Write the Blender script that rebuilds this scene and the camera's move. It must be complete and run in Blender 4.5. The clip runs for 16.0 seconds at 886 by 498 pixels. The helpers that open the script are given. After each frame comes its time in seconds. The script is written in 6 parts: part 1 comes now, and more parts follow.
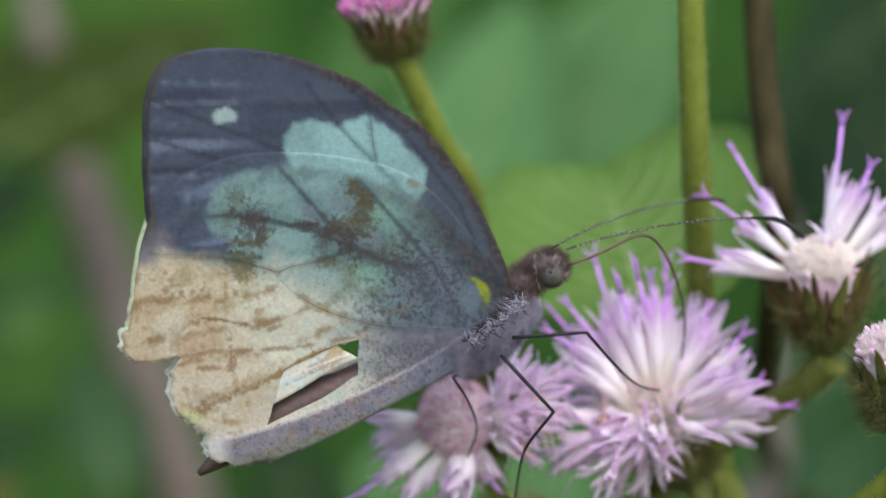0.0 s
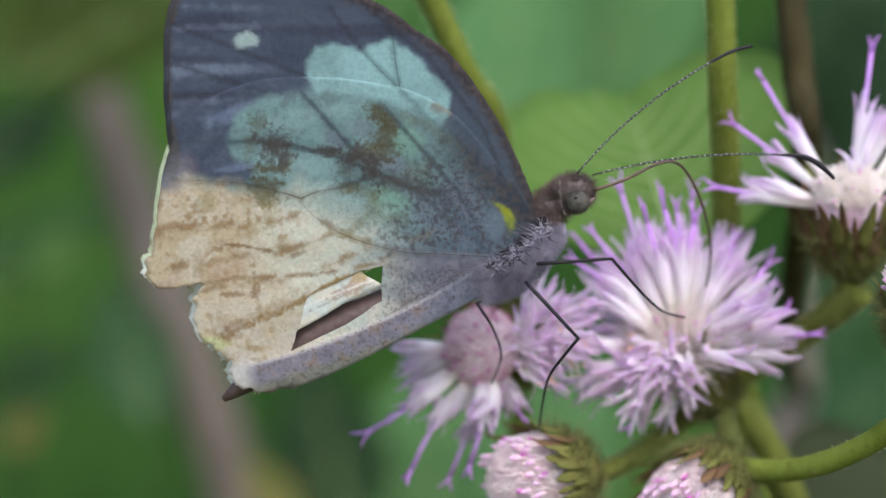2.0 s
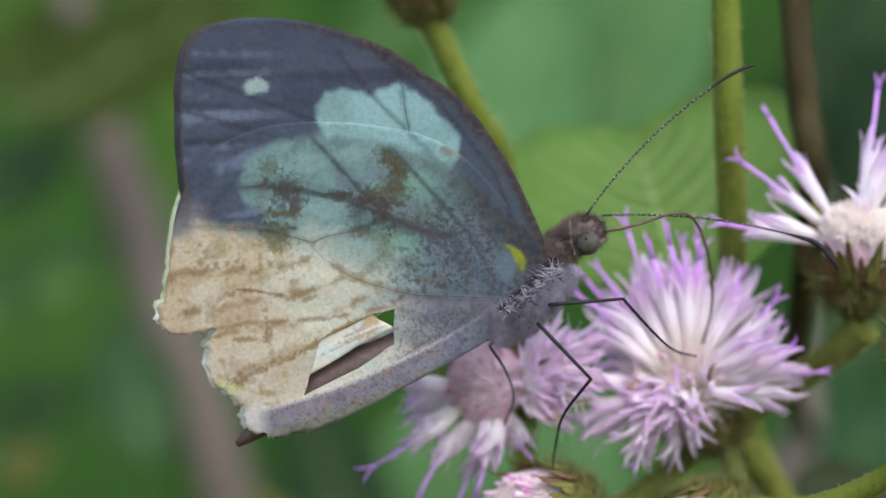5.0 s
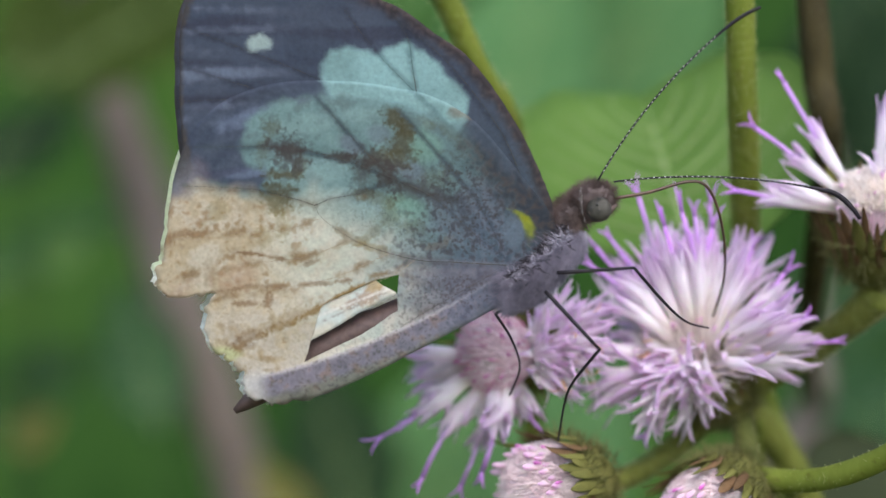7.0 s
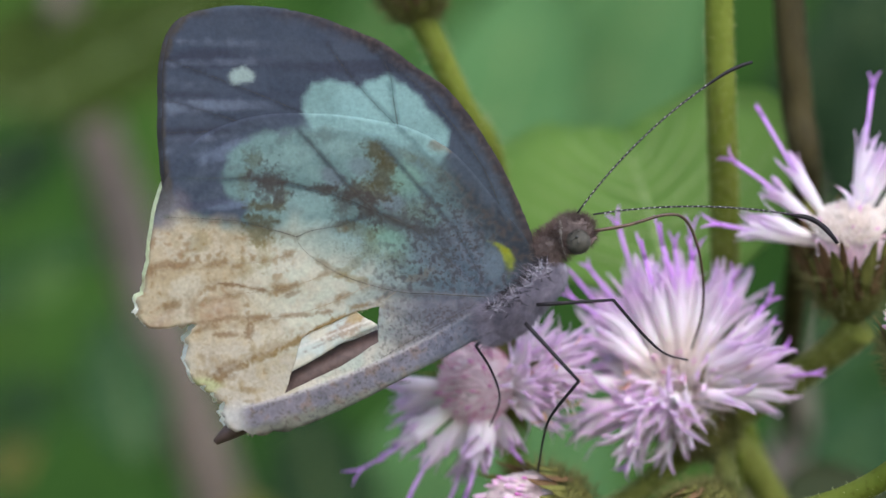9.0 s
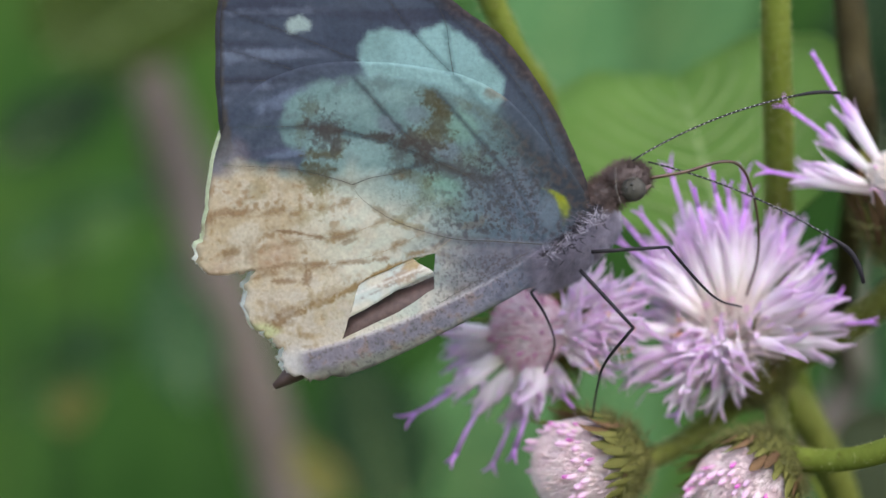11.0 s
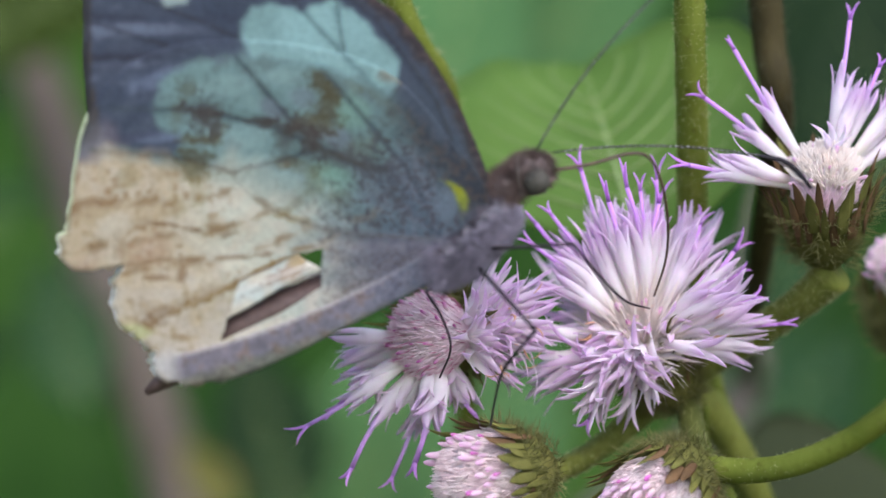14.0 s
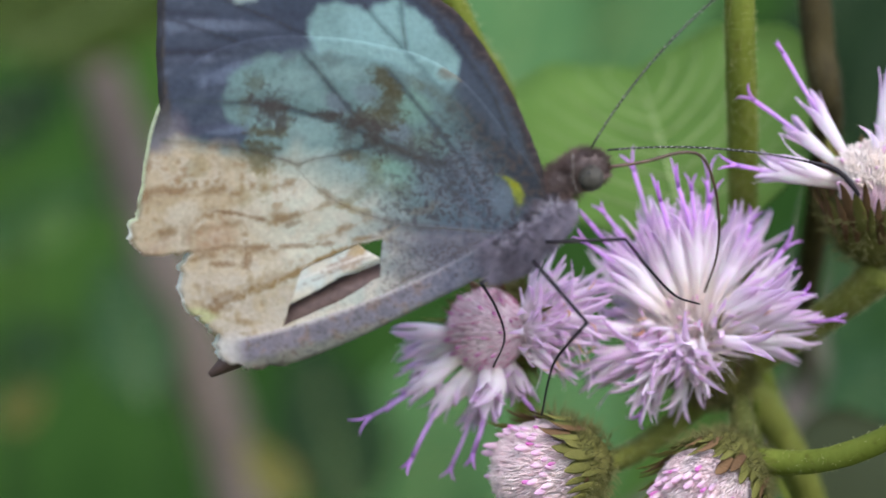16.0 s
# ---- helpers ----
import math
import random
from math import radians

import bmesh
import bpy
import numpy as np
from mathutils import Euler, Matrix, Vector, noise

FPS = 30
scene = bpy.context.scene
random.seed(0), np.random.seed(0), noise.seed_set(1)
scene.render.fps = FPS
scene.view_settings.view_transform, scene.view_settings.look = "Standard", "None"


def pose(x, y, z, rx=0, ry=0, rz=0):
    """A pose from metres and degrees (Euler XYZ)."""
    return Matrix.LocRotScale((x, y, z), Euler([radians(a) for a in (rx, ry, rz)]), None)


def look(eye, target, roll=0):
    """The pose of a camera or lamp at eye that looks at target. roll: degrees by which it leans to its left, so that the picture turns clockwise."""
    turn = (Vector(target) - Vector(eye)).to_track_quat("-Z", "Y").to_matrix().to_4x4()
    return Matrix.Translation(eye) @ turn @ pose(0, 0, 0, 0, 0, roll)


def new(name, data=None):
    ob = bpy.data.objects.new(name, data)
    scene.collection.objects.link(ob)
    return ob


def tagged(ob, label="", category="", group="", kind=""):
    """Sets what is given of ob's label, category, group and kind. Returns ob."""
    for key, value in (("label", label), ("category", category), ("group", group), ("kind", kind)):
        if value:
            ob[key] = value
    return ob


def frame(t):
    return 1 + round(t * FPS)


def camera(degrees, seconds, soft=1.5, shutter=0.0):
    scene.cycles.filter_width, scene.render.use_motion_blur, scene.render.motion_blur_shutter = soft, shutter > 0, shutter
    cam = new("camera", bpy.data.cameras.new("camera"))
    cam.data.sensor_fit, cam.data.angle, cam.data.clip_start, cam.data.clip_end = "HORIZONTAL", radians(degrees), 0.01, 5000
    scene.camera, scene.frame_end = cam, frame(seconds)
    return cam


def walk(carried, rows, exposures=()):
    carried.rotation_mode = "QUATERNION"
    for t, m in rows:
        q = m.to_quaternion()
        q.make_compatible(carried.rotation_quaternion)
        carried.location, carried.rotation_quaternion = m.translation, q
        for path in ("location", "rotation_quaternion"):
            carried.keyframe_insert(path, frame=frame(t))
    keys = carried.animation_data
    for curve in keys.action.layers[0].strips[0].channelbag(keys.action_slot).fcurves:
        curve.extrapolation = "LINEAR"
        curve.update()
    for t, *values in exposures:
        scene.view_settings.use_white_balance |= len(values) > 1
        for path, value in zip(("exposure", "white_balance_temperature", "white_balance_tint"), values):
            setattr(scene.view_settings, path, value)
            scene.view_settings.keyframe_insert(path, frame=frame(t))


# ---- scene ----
import functools
from mathutils.geometry import delaunay_2d_cdt

EYE = 1.0  # height of the lens above the ground, metres


def mm(x, y, z):
    """A place in metres from millimetres right of, ahead of and above the lens."""
    return Vector((x / 1000, y / 1000, EYE + z / 1000))


# ---------------------------------------------------------------- camera
cam = camera(34.0, 16.0, soft=1.5, shutter=0.3)
cam.data.dof.use_dof = True
cam.data.dof.focus_distance = 0.1015
cam.data.dof.aperture_fstop = 14.0
# seconds, millimetres ahead, yaw, pitch, roll
PATH = [
    (0.0, -2.60, -1.473, 2.645, 0.05), (0.5, -2.60, -1.772, 0.991, 0.10), (1.0, -2.60, -1.751, 0.330, 0.27),
    (1.5, -2.40, -1.220, -0.223, 0.26), (2.0, -2.30, -0.483, -0.136, 0.26), (2.5, -2.60, 0.088, 2.313, -0.10),
    (3.0, -2.90, -0.840, 1.687, 0.00), (3.5, -2.60, -0.112, 1.329, -0.05), (4.6, -2.0, -0.35, 1.25, -0.1),
    (5.8, -1.20, -0.156, 0.982, -0.15), (6.0, -0.60, -0.309, 0.448, -0.08), (6.5, -0.23, -0.213, 0.102, 0.03),
    (7.0, 0.00, 0.000, 0.000, -0.00), (7.5, 0.46, -0.229, -0.594, 0.02), (8.0, 0.15, -0.169, 0.778, 0.05),
    (8.2, 0.07, -0.180, 1.425, -0.08), (9.2, -0.9, -0.85, 1.2, -0.2), (10.3, -1.80, -1.360, 0.449, -0.35),
    (10.5, -1.60, -0.648, 0.055, -0.35), (11.0, -1.20, 1.375, -0.845, -0.35), (11.5, -0.35, 0.940, -1.144, -0.35),
    (12.0, -0.50, -0.479, -1.270, -0.35), (12.5, 2.30, -2.108, -0.134, -0.60), (13.0, 4.80, -4.318, -3.630, -0.35),
    (13.5, 6.20, -3.391, -1.484, -0.30), (14.0, 6.80, -2.733, -0.933, -0.15), (14.5, 6.00, -1.101, -0.787, -0.10),
    (15.0, 3.90, -0.943, -0.238, -0.15), (15.5, 2.90, 1.283, -0.745, -0.10), (16.0, 2.80, -0.376, -0.972, -0.10),
]
walk(cam, [(t, pose(0, a / 1000, EYE, 90 + p, r, w)) for t, a, w, p, r in PATH],
     [(0.0, 1.16, 6560, 10), (1.5, 1.16, 6440, 12), (3.0, 1.16, 6520, 11), (7.0, 1.16, 6470, 12), (12.0, 1.16, 6430, 13), (14.0, 1.16, 6360, 14), (16.0, 1.16, 6360, 14)])

# ---------------------------------------------------------------- world and light
world = bpy.data.worlds.new("sky")
scene.world = world
world.use_nodes = True
wn = world.node_tree
sky = wn.nodes.new("ShaderNodeTexSky")
sky.sky_type, sky.sun_disc = "NISHITA", False
sky.sun_elevation, sky.sun_rotation = radians(48), radians(163)
sky.air_density, sky.dust_density = 1.0, 2.0
wn.links.new(sky.outputs[0], wn.nodes["Background"].inputs[0])
wn.nodes["Background"].inputs[1].default_value = 0.17
sun = new("sun", bpy.data.lights.new("sun", "SUN"))
sun.data.energy, sun.data.angle, sun.data.color = 1.15, radians(60), (0.98, 0.955, 1.03)
sun.matrix_world = look((0.5, -1.5, 2.9), (0, 0.1, 1.0))


# ---------------------------------------------------------------- materials
def material(name, rough=0.6, spec=0.4):
    m = bpy.data.materials.new(name)
    m.use_nodes = True
    b = m.node_tree.nodes["Principled BSDF"]
    b.inputs["Roughness"].default_value = rough
    b.inputs["Specular IOR Level"].default_value = spec
    return m, m.node_tree, b


def node(nt, kind, **sets):
    n = nt.nodes.new("ShaderNode" + kind)
    for k, v in sets.items():
        n.inputs[k.replace("_", " ")].default_value = v
    return n


def noise_ramp(nt, scale, stops, detail=4, space="Object", stretch=(1, 1, 1), rough=0.6):
    """A noise in object space, coloured by a ramp."""
    tc = node(nt, "TexCoord")
    mp = node(nt, "Mapping")
    mp.inputs["Scale"].default_value = stretch
    no = node(nt, "TexNoise", Scale=scale, Detail=detail, Roughness=rough)
    ra = node(nt, "ValToRGB")
    nt.links.new(tc.outputs[space], mp.inputs["Vector"])
    nt.links.new(mp.outputs[0], no.inputs["Vector"])
    nt.links.new(no.outputs["Fac"], ra.inputs["Fac"])
    set_ramp(ra, stops)
    return ra.outputs[0], no.outputs["Fac"]


def set_ramp(ra, stops):
    e = ra.color_ramp.elements
    while len(e) < len(stops):
        e.new(0.5)
    for s, (p, c) in zip(e, stops):
        s.position, s.color = p, (*c, 1)


def blend(nt, kind, fac, a, b):
    mx = nt.nodes.new("ShaderNodeMix")
    mx.data_type, mx.blend_type = "RGBA", kind
    for sock, val in ((mx.inputs[0], fac), (mx.inputs[6], a), (mx.inputs[7], b)):
        if hasattr(val, "is_output"):
            nt.links.new(val, sock)
        else:
            sock.default_value = (*val, 1) if isinstance(val, tuple) else val
    return mx.outputs[2]


def bump(nt, b, height, strength, dist):
    bp = node(nt, "Bump", Strength=strength, Distance=dist)
    nt.links.new(height, bp.inputs["Height"])
    nt.links.new(bp.outputs[0], b.inputs["Normal"])


def attr(nt, name):
    a = nt.nodes.new("ShaderNodeAttribute")
    a.attribute_name = name
    return a


def thin(nt, b, colour, share):
    """Lets part of the light through a thin sheet."""
    tr = nt.nodes.new("ShaderNodeBsdfTranslucent")
    mx = node(nt, "MixShader", Fac=share)
    nt.links.new(colour, tr.inputs[0])
    nt.links.new(b.outputs[0], mx.inputs[1])
    nt.links.new(tr.outputs[0], mx.inputs[2])
    nt.links.new(mx.outputs[0], nt.nodes["Material Output"].inputs[0])


def wing_material(name):
    m, nt, b = material(name, 0.75, 0.25)
    col = attr(nt, "tint").outputs["Color"]
    fine, h = noise_ramp(nt, 2600, [(0.3, (0.86, 0.85, 0.84)), (0.65, (1.07, 1.07, 1.07))], 6)
    col = blend(nt, "MULTIPLY", 0.8, col, fine)
    speck, h2 = noise_ramp(nt, 4200, [(0.52, (0, 0, 0)), (0.64, (0.85, 0.85, 0.85))], 6)
    col = blend(nt, "MIX", blend(nt, "MULTIPLY", 1.0, speck, attr(nt, "speck").outputs["Color"]), col, (0.056, 0.050, 0.044))
    nt.links.new(col, b.inputs["Base Color"])
    bump(nt, b, h, 0.35, 0.00012)
    thin(nt, b, col, 0.5)
    return m


def floret_material(name, stops, shift=0.12):
    """Colour along a floret from base to tip, with a small change from floret to floret."""
    m, nt, b = material(name, 0.8, 0.12)
    al = attr(nt, "along").outputs["Fac"]
    oi = node(nt, "ObjectInfo")
    ma = nt.nodes.new("ShaderNodeMath")
    ma.operation = "MULTIPLY_ADD"
    nt.links.new(oi.outputs["Random"], ma.inputs[0])
    ma.inputs[1].default_value = shift
    nt.links.new(al, ma.inputs[2])
    ra = node(nt, "ValToRGB")
    set_ramp(ra, stops)
    nt.links.new(ma.outputs[0], ra.inputs[0])
    streak, h = noise_ramp(nt, 900, [(0.3, (0.90, 0.84, 0.88)), (0.65, (1.04, 1.04, 1.04))], 4, stretch=(1, 1, 0.25))
    col = blend(nt, "MULTIPLY", 0.7, ra.outputs[0], streak)
    nt.links.new(col, b.inputs["Base Color"])
    bump(nt, b, h, 0.3, 0.0002)
    b.inputs["Subsurface Weight"].default_value = 0.6
    b.inputs["Subsurface Radius"].default_value = (1.0, 0.75, 1.0)
    b.inputs["Subsurface Scale"].default_value = 0.0008
    thin(nt, b, col, 0.45)
    return m


def stem_material(name, a, c, scale=500):
    m, nt, b = material(name, 0.75, 0.15)
    col, h = noise_ramp(nt, scale, [(0.3, a), (0.7, c)], 6, stretch=(1, 1, 0.3))
    spots, h2 = noise_ramp(nt, scale * 3, [(0.55, (1, 1, 1)), (0.7, (0.6, 0.5, 0.4))], 3)
    col = blend(nt, "MULTIPLY", 0.6, col, spots)
    nt.links.new(col, b.inputs["Base Color"])
    bump(nt, b, h, 0.5, 0.0003)
    return m


def leaf_material(name, a, c, scale=60, share=0.35):
    m, nt, b = material(name, 0.7, 0.1)
    col, h = noise_ramp(nt, scale, [(0.3, a), (0.7, c)], 5)
    oi = node(nt, "ObjectInfo")
    hsv = node(nt, "HueSaturation")
    mr = node(nt, "MapRange")
    mr.inputs[3].default_value, mr.inputs[4].default_value = 0.8, 1.2
    nt.links.new(oi.outputs["Random"], mr.inputs[0])
    nt.links.new(mr.outputs[0], hsv.inputs["Value"])
    nt.links.new(col, hsv.inputs["Color"])
    nt.links.new(hsv.outputs[0], b.inputs["Base Color"])
    fine, h2 = noise_ramp(nt, scale * 12, [(0, (0, 0, 0)), (1, (1, 1, 1))], 3)
    bump(nt, b, h2, 0.3, 0.0004)
    thin(nt, b, hsv.outputs[0], share)
    return m


def plain_material(name, a, c, scale, rough=0.6, spec=0.4, hgt=0.0001):
    m, nt, b = material(name, rough, spec)
    col, h = noise_ramp(nt, scale, [(0.3, a), (0.7, c)], 5)
    nt.links.new(col, b.inputs["Base Color"])
    bump(nt, b, h, 0.4, hgt)
    return m


def bristle_material(name, a, c):
    m, nt, b = material(name, 0.8, 0.1)
    col, h = noise_ramp(nt, 800, [(0.3, a), (0.7, c)], 4)
    nt.links.new(col, b.inputs["Base Color"])
    thin(nt, b, col, 0.5)
    return m


WING = wing_material("scaled_wing")
VEIN_TAN = plain_material("tan_wing_vein", (0.22, 0.17, 0.11), (0.40, 0.34, 0.25), 900, 0.9, 0.05)
VEIN = plain_material("wing_vein", (0.035, 0.05, 0.055), (0.10, 0.085, 0.06), 900, 0.9, 0.05)
BODY = plain_material("body_skin", (0.066, 0.047, 0.042), (0.14, 0.107, 0.096), 2200)
ABDOMEN = plain_material("abdomen_skin", (0.046, 0.028, 0.023), (0.092, 0.058, 0.048), 1500)
FUR_GREY = plain_material("grey_fur", (0.125, 0.116, 0.150), (0.29, 0.268, 0.325), 900, 0.85, 0.1)
FUR_BROWN = plain_material("brown_fur", (0.066, 0.046, 0.040), (0.17, 0.125, 0.11), 900, 0.8, 0.15)
EYE_SKIN = plain_material("compound_eye", (0.046, 0.044, 0.036), (0.076, 0.072, 0.058), 2500, 0.6, 0.15)
PUPIL = plain_material("eye_spot", (0.012, 0.012, 0.01), (0.03, 0.028, 0.022), 2500, 0.35, 0.5)
CHITIN = plain_material("dark_chitin", (0.008, 0.007, 0.009), (0.024, 0.020, 0.024), 1800, 0.55, 0.2)
CHITIN_WHITE = plain_material("white_scales", (0.40, 0.40, 0.37), (0.58, 0.58, 0.54), 1800)
PALE_SCALE = plain_material("pale_lavender_scales", (0.42, 0.40, 0.48), (0.62, 0.60, 0.66), 1800, 0.7, 0.2)
TONGUE = plain_material("brown_tongue", (0.034, 0.020, 0.014), (0.109, 0.068, 0.041), 1200, 0.45)
LILAC = floret_material("lilac_floret", [(0.0, (0.92, 0.87, 0.765)), (0.30, (0.93, 0.885, 0.83)), (0.50, (0.93, 0.885, 0.90)), (0.78, (0.915, 0.835, 0.905)), (1.0, (0.865, 0.645, 0.885))], 0.2)
STYLE = floret_material("purple_style", [(0.0, (0.90, 0.76, 0.95)), (0.5, (0.80, 0.50, 0.93)), (1.0, (0.71, 0.32, 0.87))])
floret_material("pink_floret_bud", [(0.0, (0.80, 0.66, 0.62)), (0.55, (0.82, 0.66, 0.70)), (0.8, (0.76, 0.44, 0.64)), (1.0, (0.62, 0.17, 0.46))])
floret_material("cream_floret_bud", [(0.0, (0.80, 0.68, 0.58)), (0.5, (0.86, 0.78, 0.74)), (0.85, (0.86, 0.74, 0.77)), (1.0, (0.74, 0.34, 0.58))])
MAUVE = bristle_material("mauve_bristles", (0.96, 0.76, 0.84), (0.99, 0.92, 0.94))
MAGENTA = bristle_material("magenta_bristles", (0.60, 0.20, 0.38), (0.78, 0.40, 0.56))
WITHERED = bristle_material("withered_lobe", (0.55, 0.30, 0.16), (0.80, 0.55, 0.38))
floret_material("magenta_floret_bud", [(0.0, (0.86, 0.50, 0.74)), (0.5, (0.80, 0.32, 0.66)), (1.0, (0.74, 0.22, 0.60))])
floret_material("pale_floret_bud", [(0.0, (0.90, 0.78, 0.72)), (0.6, (0.92, 0.77, 0.80)), (1.0, (0.85, 0.56, 0.77))])
CREAMY = bristle_material("cream_bristles", (0.93, 0.85, 0.78), (0.97, 0.93, 0.89))
ROSY = bristle_material("rosy_bristles", (0.95, 0.80, 0.82), (0.97, 0.90, 0.88))
PAPPUS = bristle_material("pale_bristles", (0.86, 0.78, 0.72), (0.95, 0.90, 0.86))
BRACT = leaf_material("bract", (0.100, 0.108, 0.026), (0.190, 0.180, 0.052), 500, 0.2)
leaf_material("reddish_bract", (0.115, 0.066, 0.034), (0.200, 0.125, 0.060), 500, 0.2)
STEM_GREEN = stem_material("green_stem_skin", (0.088, 0.118, 0.012), (0.145, 0.178, 0.028))
STEM_MID = stem_material("dull_green_stem_skin", (0.086, 0.103, 0.016), (0.159, 0.176, 0.035))
STEM_OLIVE = stem_material("olive_stem_skin", (0.042, 0.053, 0.010), (0.090, 0.102, 0.024))
STEM_BROWN = stem_material("brown_stem_skin", (0.023, 0.019, 0.006), (0.050, 0.041, 0.013))
HAIR = plain_material("stem_hair", (0.24, 0.26, 0.10), (0.40, 0.40, 0.20), 600)
HAIR_DULL = plain_material("dull_hair", (0.07, 0.07, 0.035), (0.13, 0.125, 0.07), 600)
HAIR_MOSS = plain_material("mossy_hair", (0.085, 0.085, 0.028), (0.20, 0.195, 0.075), 900, 0.85, 0.1)
LEAF = leaf_material("fresh_leaf", (0.080, 0.166, 0.029), (0.140, 0.240, 0.056), 60, 0.45)
LEAF_VEIN = plain_material("leaf_vein", (0.20, 0.29, 0.09), (0.26, 0.35, 0.13), 500)
LEAF_MID = leaf_material("green_leaf", (0.033, 0.088, 0.019), (0.058, 0.138, 0.034), 25, 0.35)
LEAF_FRESH = leaf_material("light_leaf", (0.060, 0.125, 0.030), (0.085, 0.165, 0.048), 25, 0.35)
# near-black: the thicket's deep shade is put into this leaf colour
LEAF_DEEP_SHADE = leaf_material("dark_leaf", (0.005, 0.016, 0.004), (0.011, 0.030, 0.008), 25, 0.15)
# darker copy of the green leaf, with the shade painted into its colour
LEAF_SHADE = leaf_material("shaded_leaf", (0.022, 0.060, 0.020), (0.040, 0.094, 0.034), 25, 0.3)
LEAF_TEAL = leaf_material("bluish_leaf", (0.056, 0.140, 0.045), (0.090, 0.195, 0.068), 25, 0.3)
LEAF_LIME = leaf_material("lime_leaf", (0.024, 0.043, 0.005), (0.037, 0.060, 0.008), 25, 0.4)
LEAF_YELLOW = leaf_material("yellowing_leaf", (0.10, 0.10, 0.02), (0.15, 0.14, 0.04), 25, 0.4)
LEAF_OLIVE = leaf_material("olive_leaf", (0.030, 0.041, 0.017), (0.052, 0.066, 0.030), 25, 0.3)
BARK = stem_material("grey_brown_bark", (0.080, 0.066, 0.052), (0.145, 0.122, 0.100), 60)


# ---------------------------------------------------------------- building helpers
class Build:
    """Gathers vertices, faces and per-vertex values of one mesh."""

    def __init__(self):
        self.v, self.f, self.along, self.mi = [], [], [], []

    def ring_tube(self, pts, radii, sides=6, along=None, flat=1.0, slot=0, caps=True, side_hint=None):
        pts = [Vector(p) for p in pts]
        n0 = len(self.v)
        up = Vector(side_hint) if side_hint else Vector((0.13, 0.21, 0.97))
        for i, p in enumerate(pts):
            d = (pts[min(i + 1, len(pts) - 1)] - pts[max(i - 1, 0)]).normalized()
            a = up - d * up.dot(d)
            if a.length < 1e-6:
                a = d.orthogonal()
            a.normalize()
            b = d.cross(a)
            up = a
            for k in range(sides):
                w = 2 * math.pi * k / sides
                self.v.append(p + (b * math.cos(w) + a * math.sin(w) * flat) * radii[i])
                self.along.append(along[i] if along else i / max(1, len(pts) - 1))
        for i in range(len(pts) - 1):
            for k in range(sides):
                q = n0 + i * sides
                self.f.append((q + k, q + (k + 1) % sides, q + sides + (k + 1) % sides, q + sides + k))
                self.mi.append(slot)
        if caps:
            e = n0 + (len(pts) - 1) * sides
            self.f.append(tuple(range(n0 + sides - 1, n0 - 1, -1)))
            self.f.append(tuple(range(e, e + sides)))
            self.mi += [slot, slot]

    def strap(self, rows, thick, centre, along):
        """A strip of rows of three places, with a back set in towards the centre line and closed edges."""
        n0 = len(self.v)
        m = len(rows)
        for i, row in enumerate(rows):
            inward = Vector((centre.x - row[1].x, centre.y - row[1].y, 0)).normalized() * thick
            self.v += [Vector(p) for p in row] + [p + inward for p in row]
            self.along += [along[i]] * 6
        for i in range(m - 1):
            q, h = n0 + 6 * i, n0 + 6 * i + 6
            self.f += [(q, q + 1, h + 1, h), (q + 1, q + 2, h + 2, h + 1), (q + 4, q + 3, h + 3, h + 4), (q + 5, q + 4, h + 4, h + 5),
                       (q + 3, q, h, h + 3), (q + 2, q + 5, h + 5, h + 2)]
            self.mi += [0] * 6
        e = n0 + 6 * (m - 1)
        self.f.append((e, e + 1, e + 2, e + 5, e + 4, e + 3))
        self.mi.append(0)

    def mesh(self, name, mats, origin=None, smooth=True):
        me = bpy.data.meshes.new(name)
        o = Vector(origin) if origin is not None else Vector((0, 0, 0))
        me.from_pydata([tuple(Vector(p) - o) for p in self.v], [], self.f)
        for m in mats if isinstance(mats, (list, tuple)) else [mats]:
            me.materials.append(m)
        me.polygons.foreach_set("use_smooth", [smooth] * len(me.polygons))
        me.polygons.foreach_set("material_index", self.mi)
        if len(self.along) == len(self.v):
            me.attributes.new("along", "FLOAT", "POINT").data.foreach_set("value", self.along)
        me.update()
        return me


def place(name, me, parent=None, m=None, label="", kind=""):
    """Links a mesh as one object under a thing or a part."""
    ob = new(name, me)
    if parent is not None:
        ob.parent = parent
    if m is not None:
        ob.matrix_basis = m
    return tagged(ob, label, kind=kind)


def thing(name, at, label, category, group="", kind=""):
    ob = new(name)
    ob.empty_display_size = 0.002
    ob.location = at
    return tagged(ob, label, category, group, kind)


def spline(pts, n):
    """A smooth line of n points through the given ones."""
    P = [Vector(p) for p in pts]
    P = [P[0] * 2 - P[1]] + P + [P[-1] * 2 - P[-2]]
    out = []
    for i in range(n):
        u = i / (n - 1) * (len(P) - 3)
        k = min(int(u), len(P) - 4)
        s = u - k
        a, b, c, d = P[k:k + 4]
        out.append(0.5 * (2 * b + (c - a) * s + (2 * a - 5 * b + 4 * c - d) * s * s + (3 * b - a - 3 * c + d) * s ** 3))
    return out


def smooth01(a, b, x):
    t = min(1, max(0, (x - a) / (b - a)))
    return t * t * (3 - 2 * t)


def inside(poly, x, z):
    c = False
    for i in range(len(poly)):
        (x1, z1), (x2, z2) = poly[i - 1], poly[i]
        if (z1 > z) != (z2 > z) and x < (x2 - x1) * (z - z1) / (z2 - z1) + x1:
            c = not c
    return c


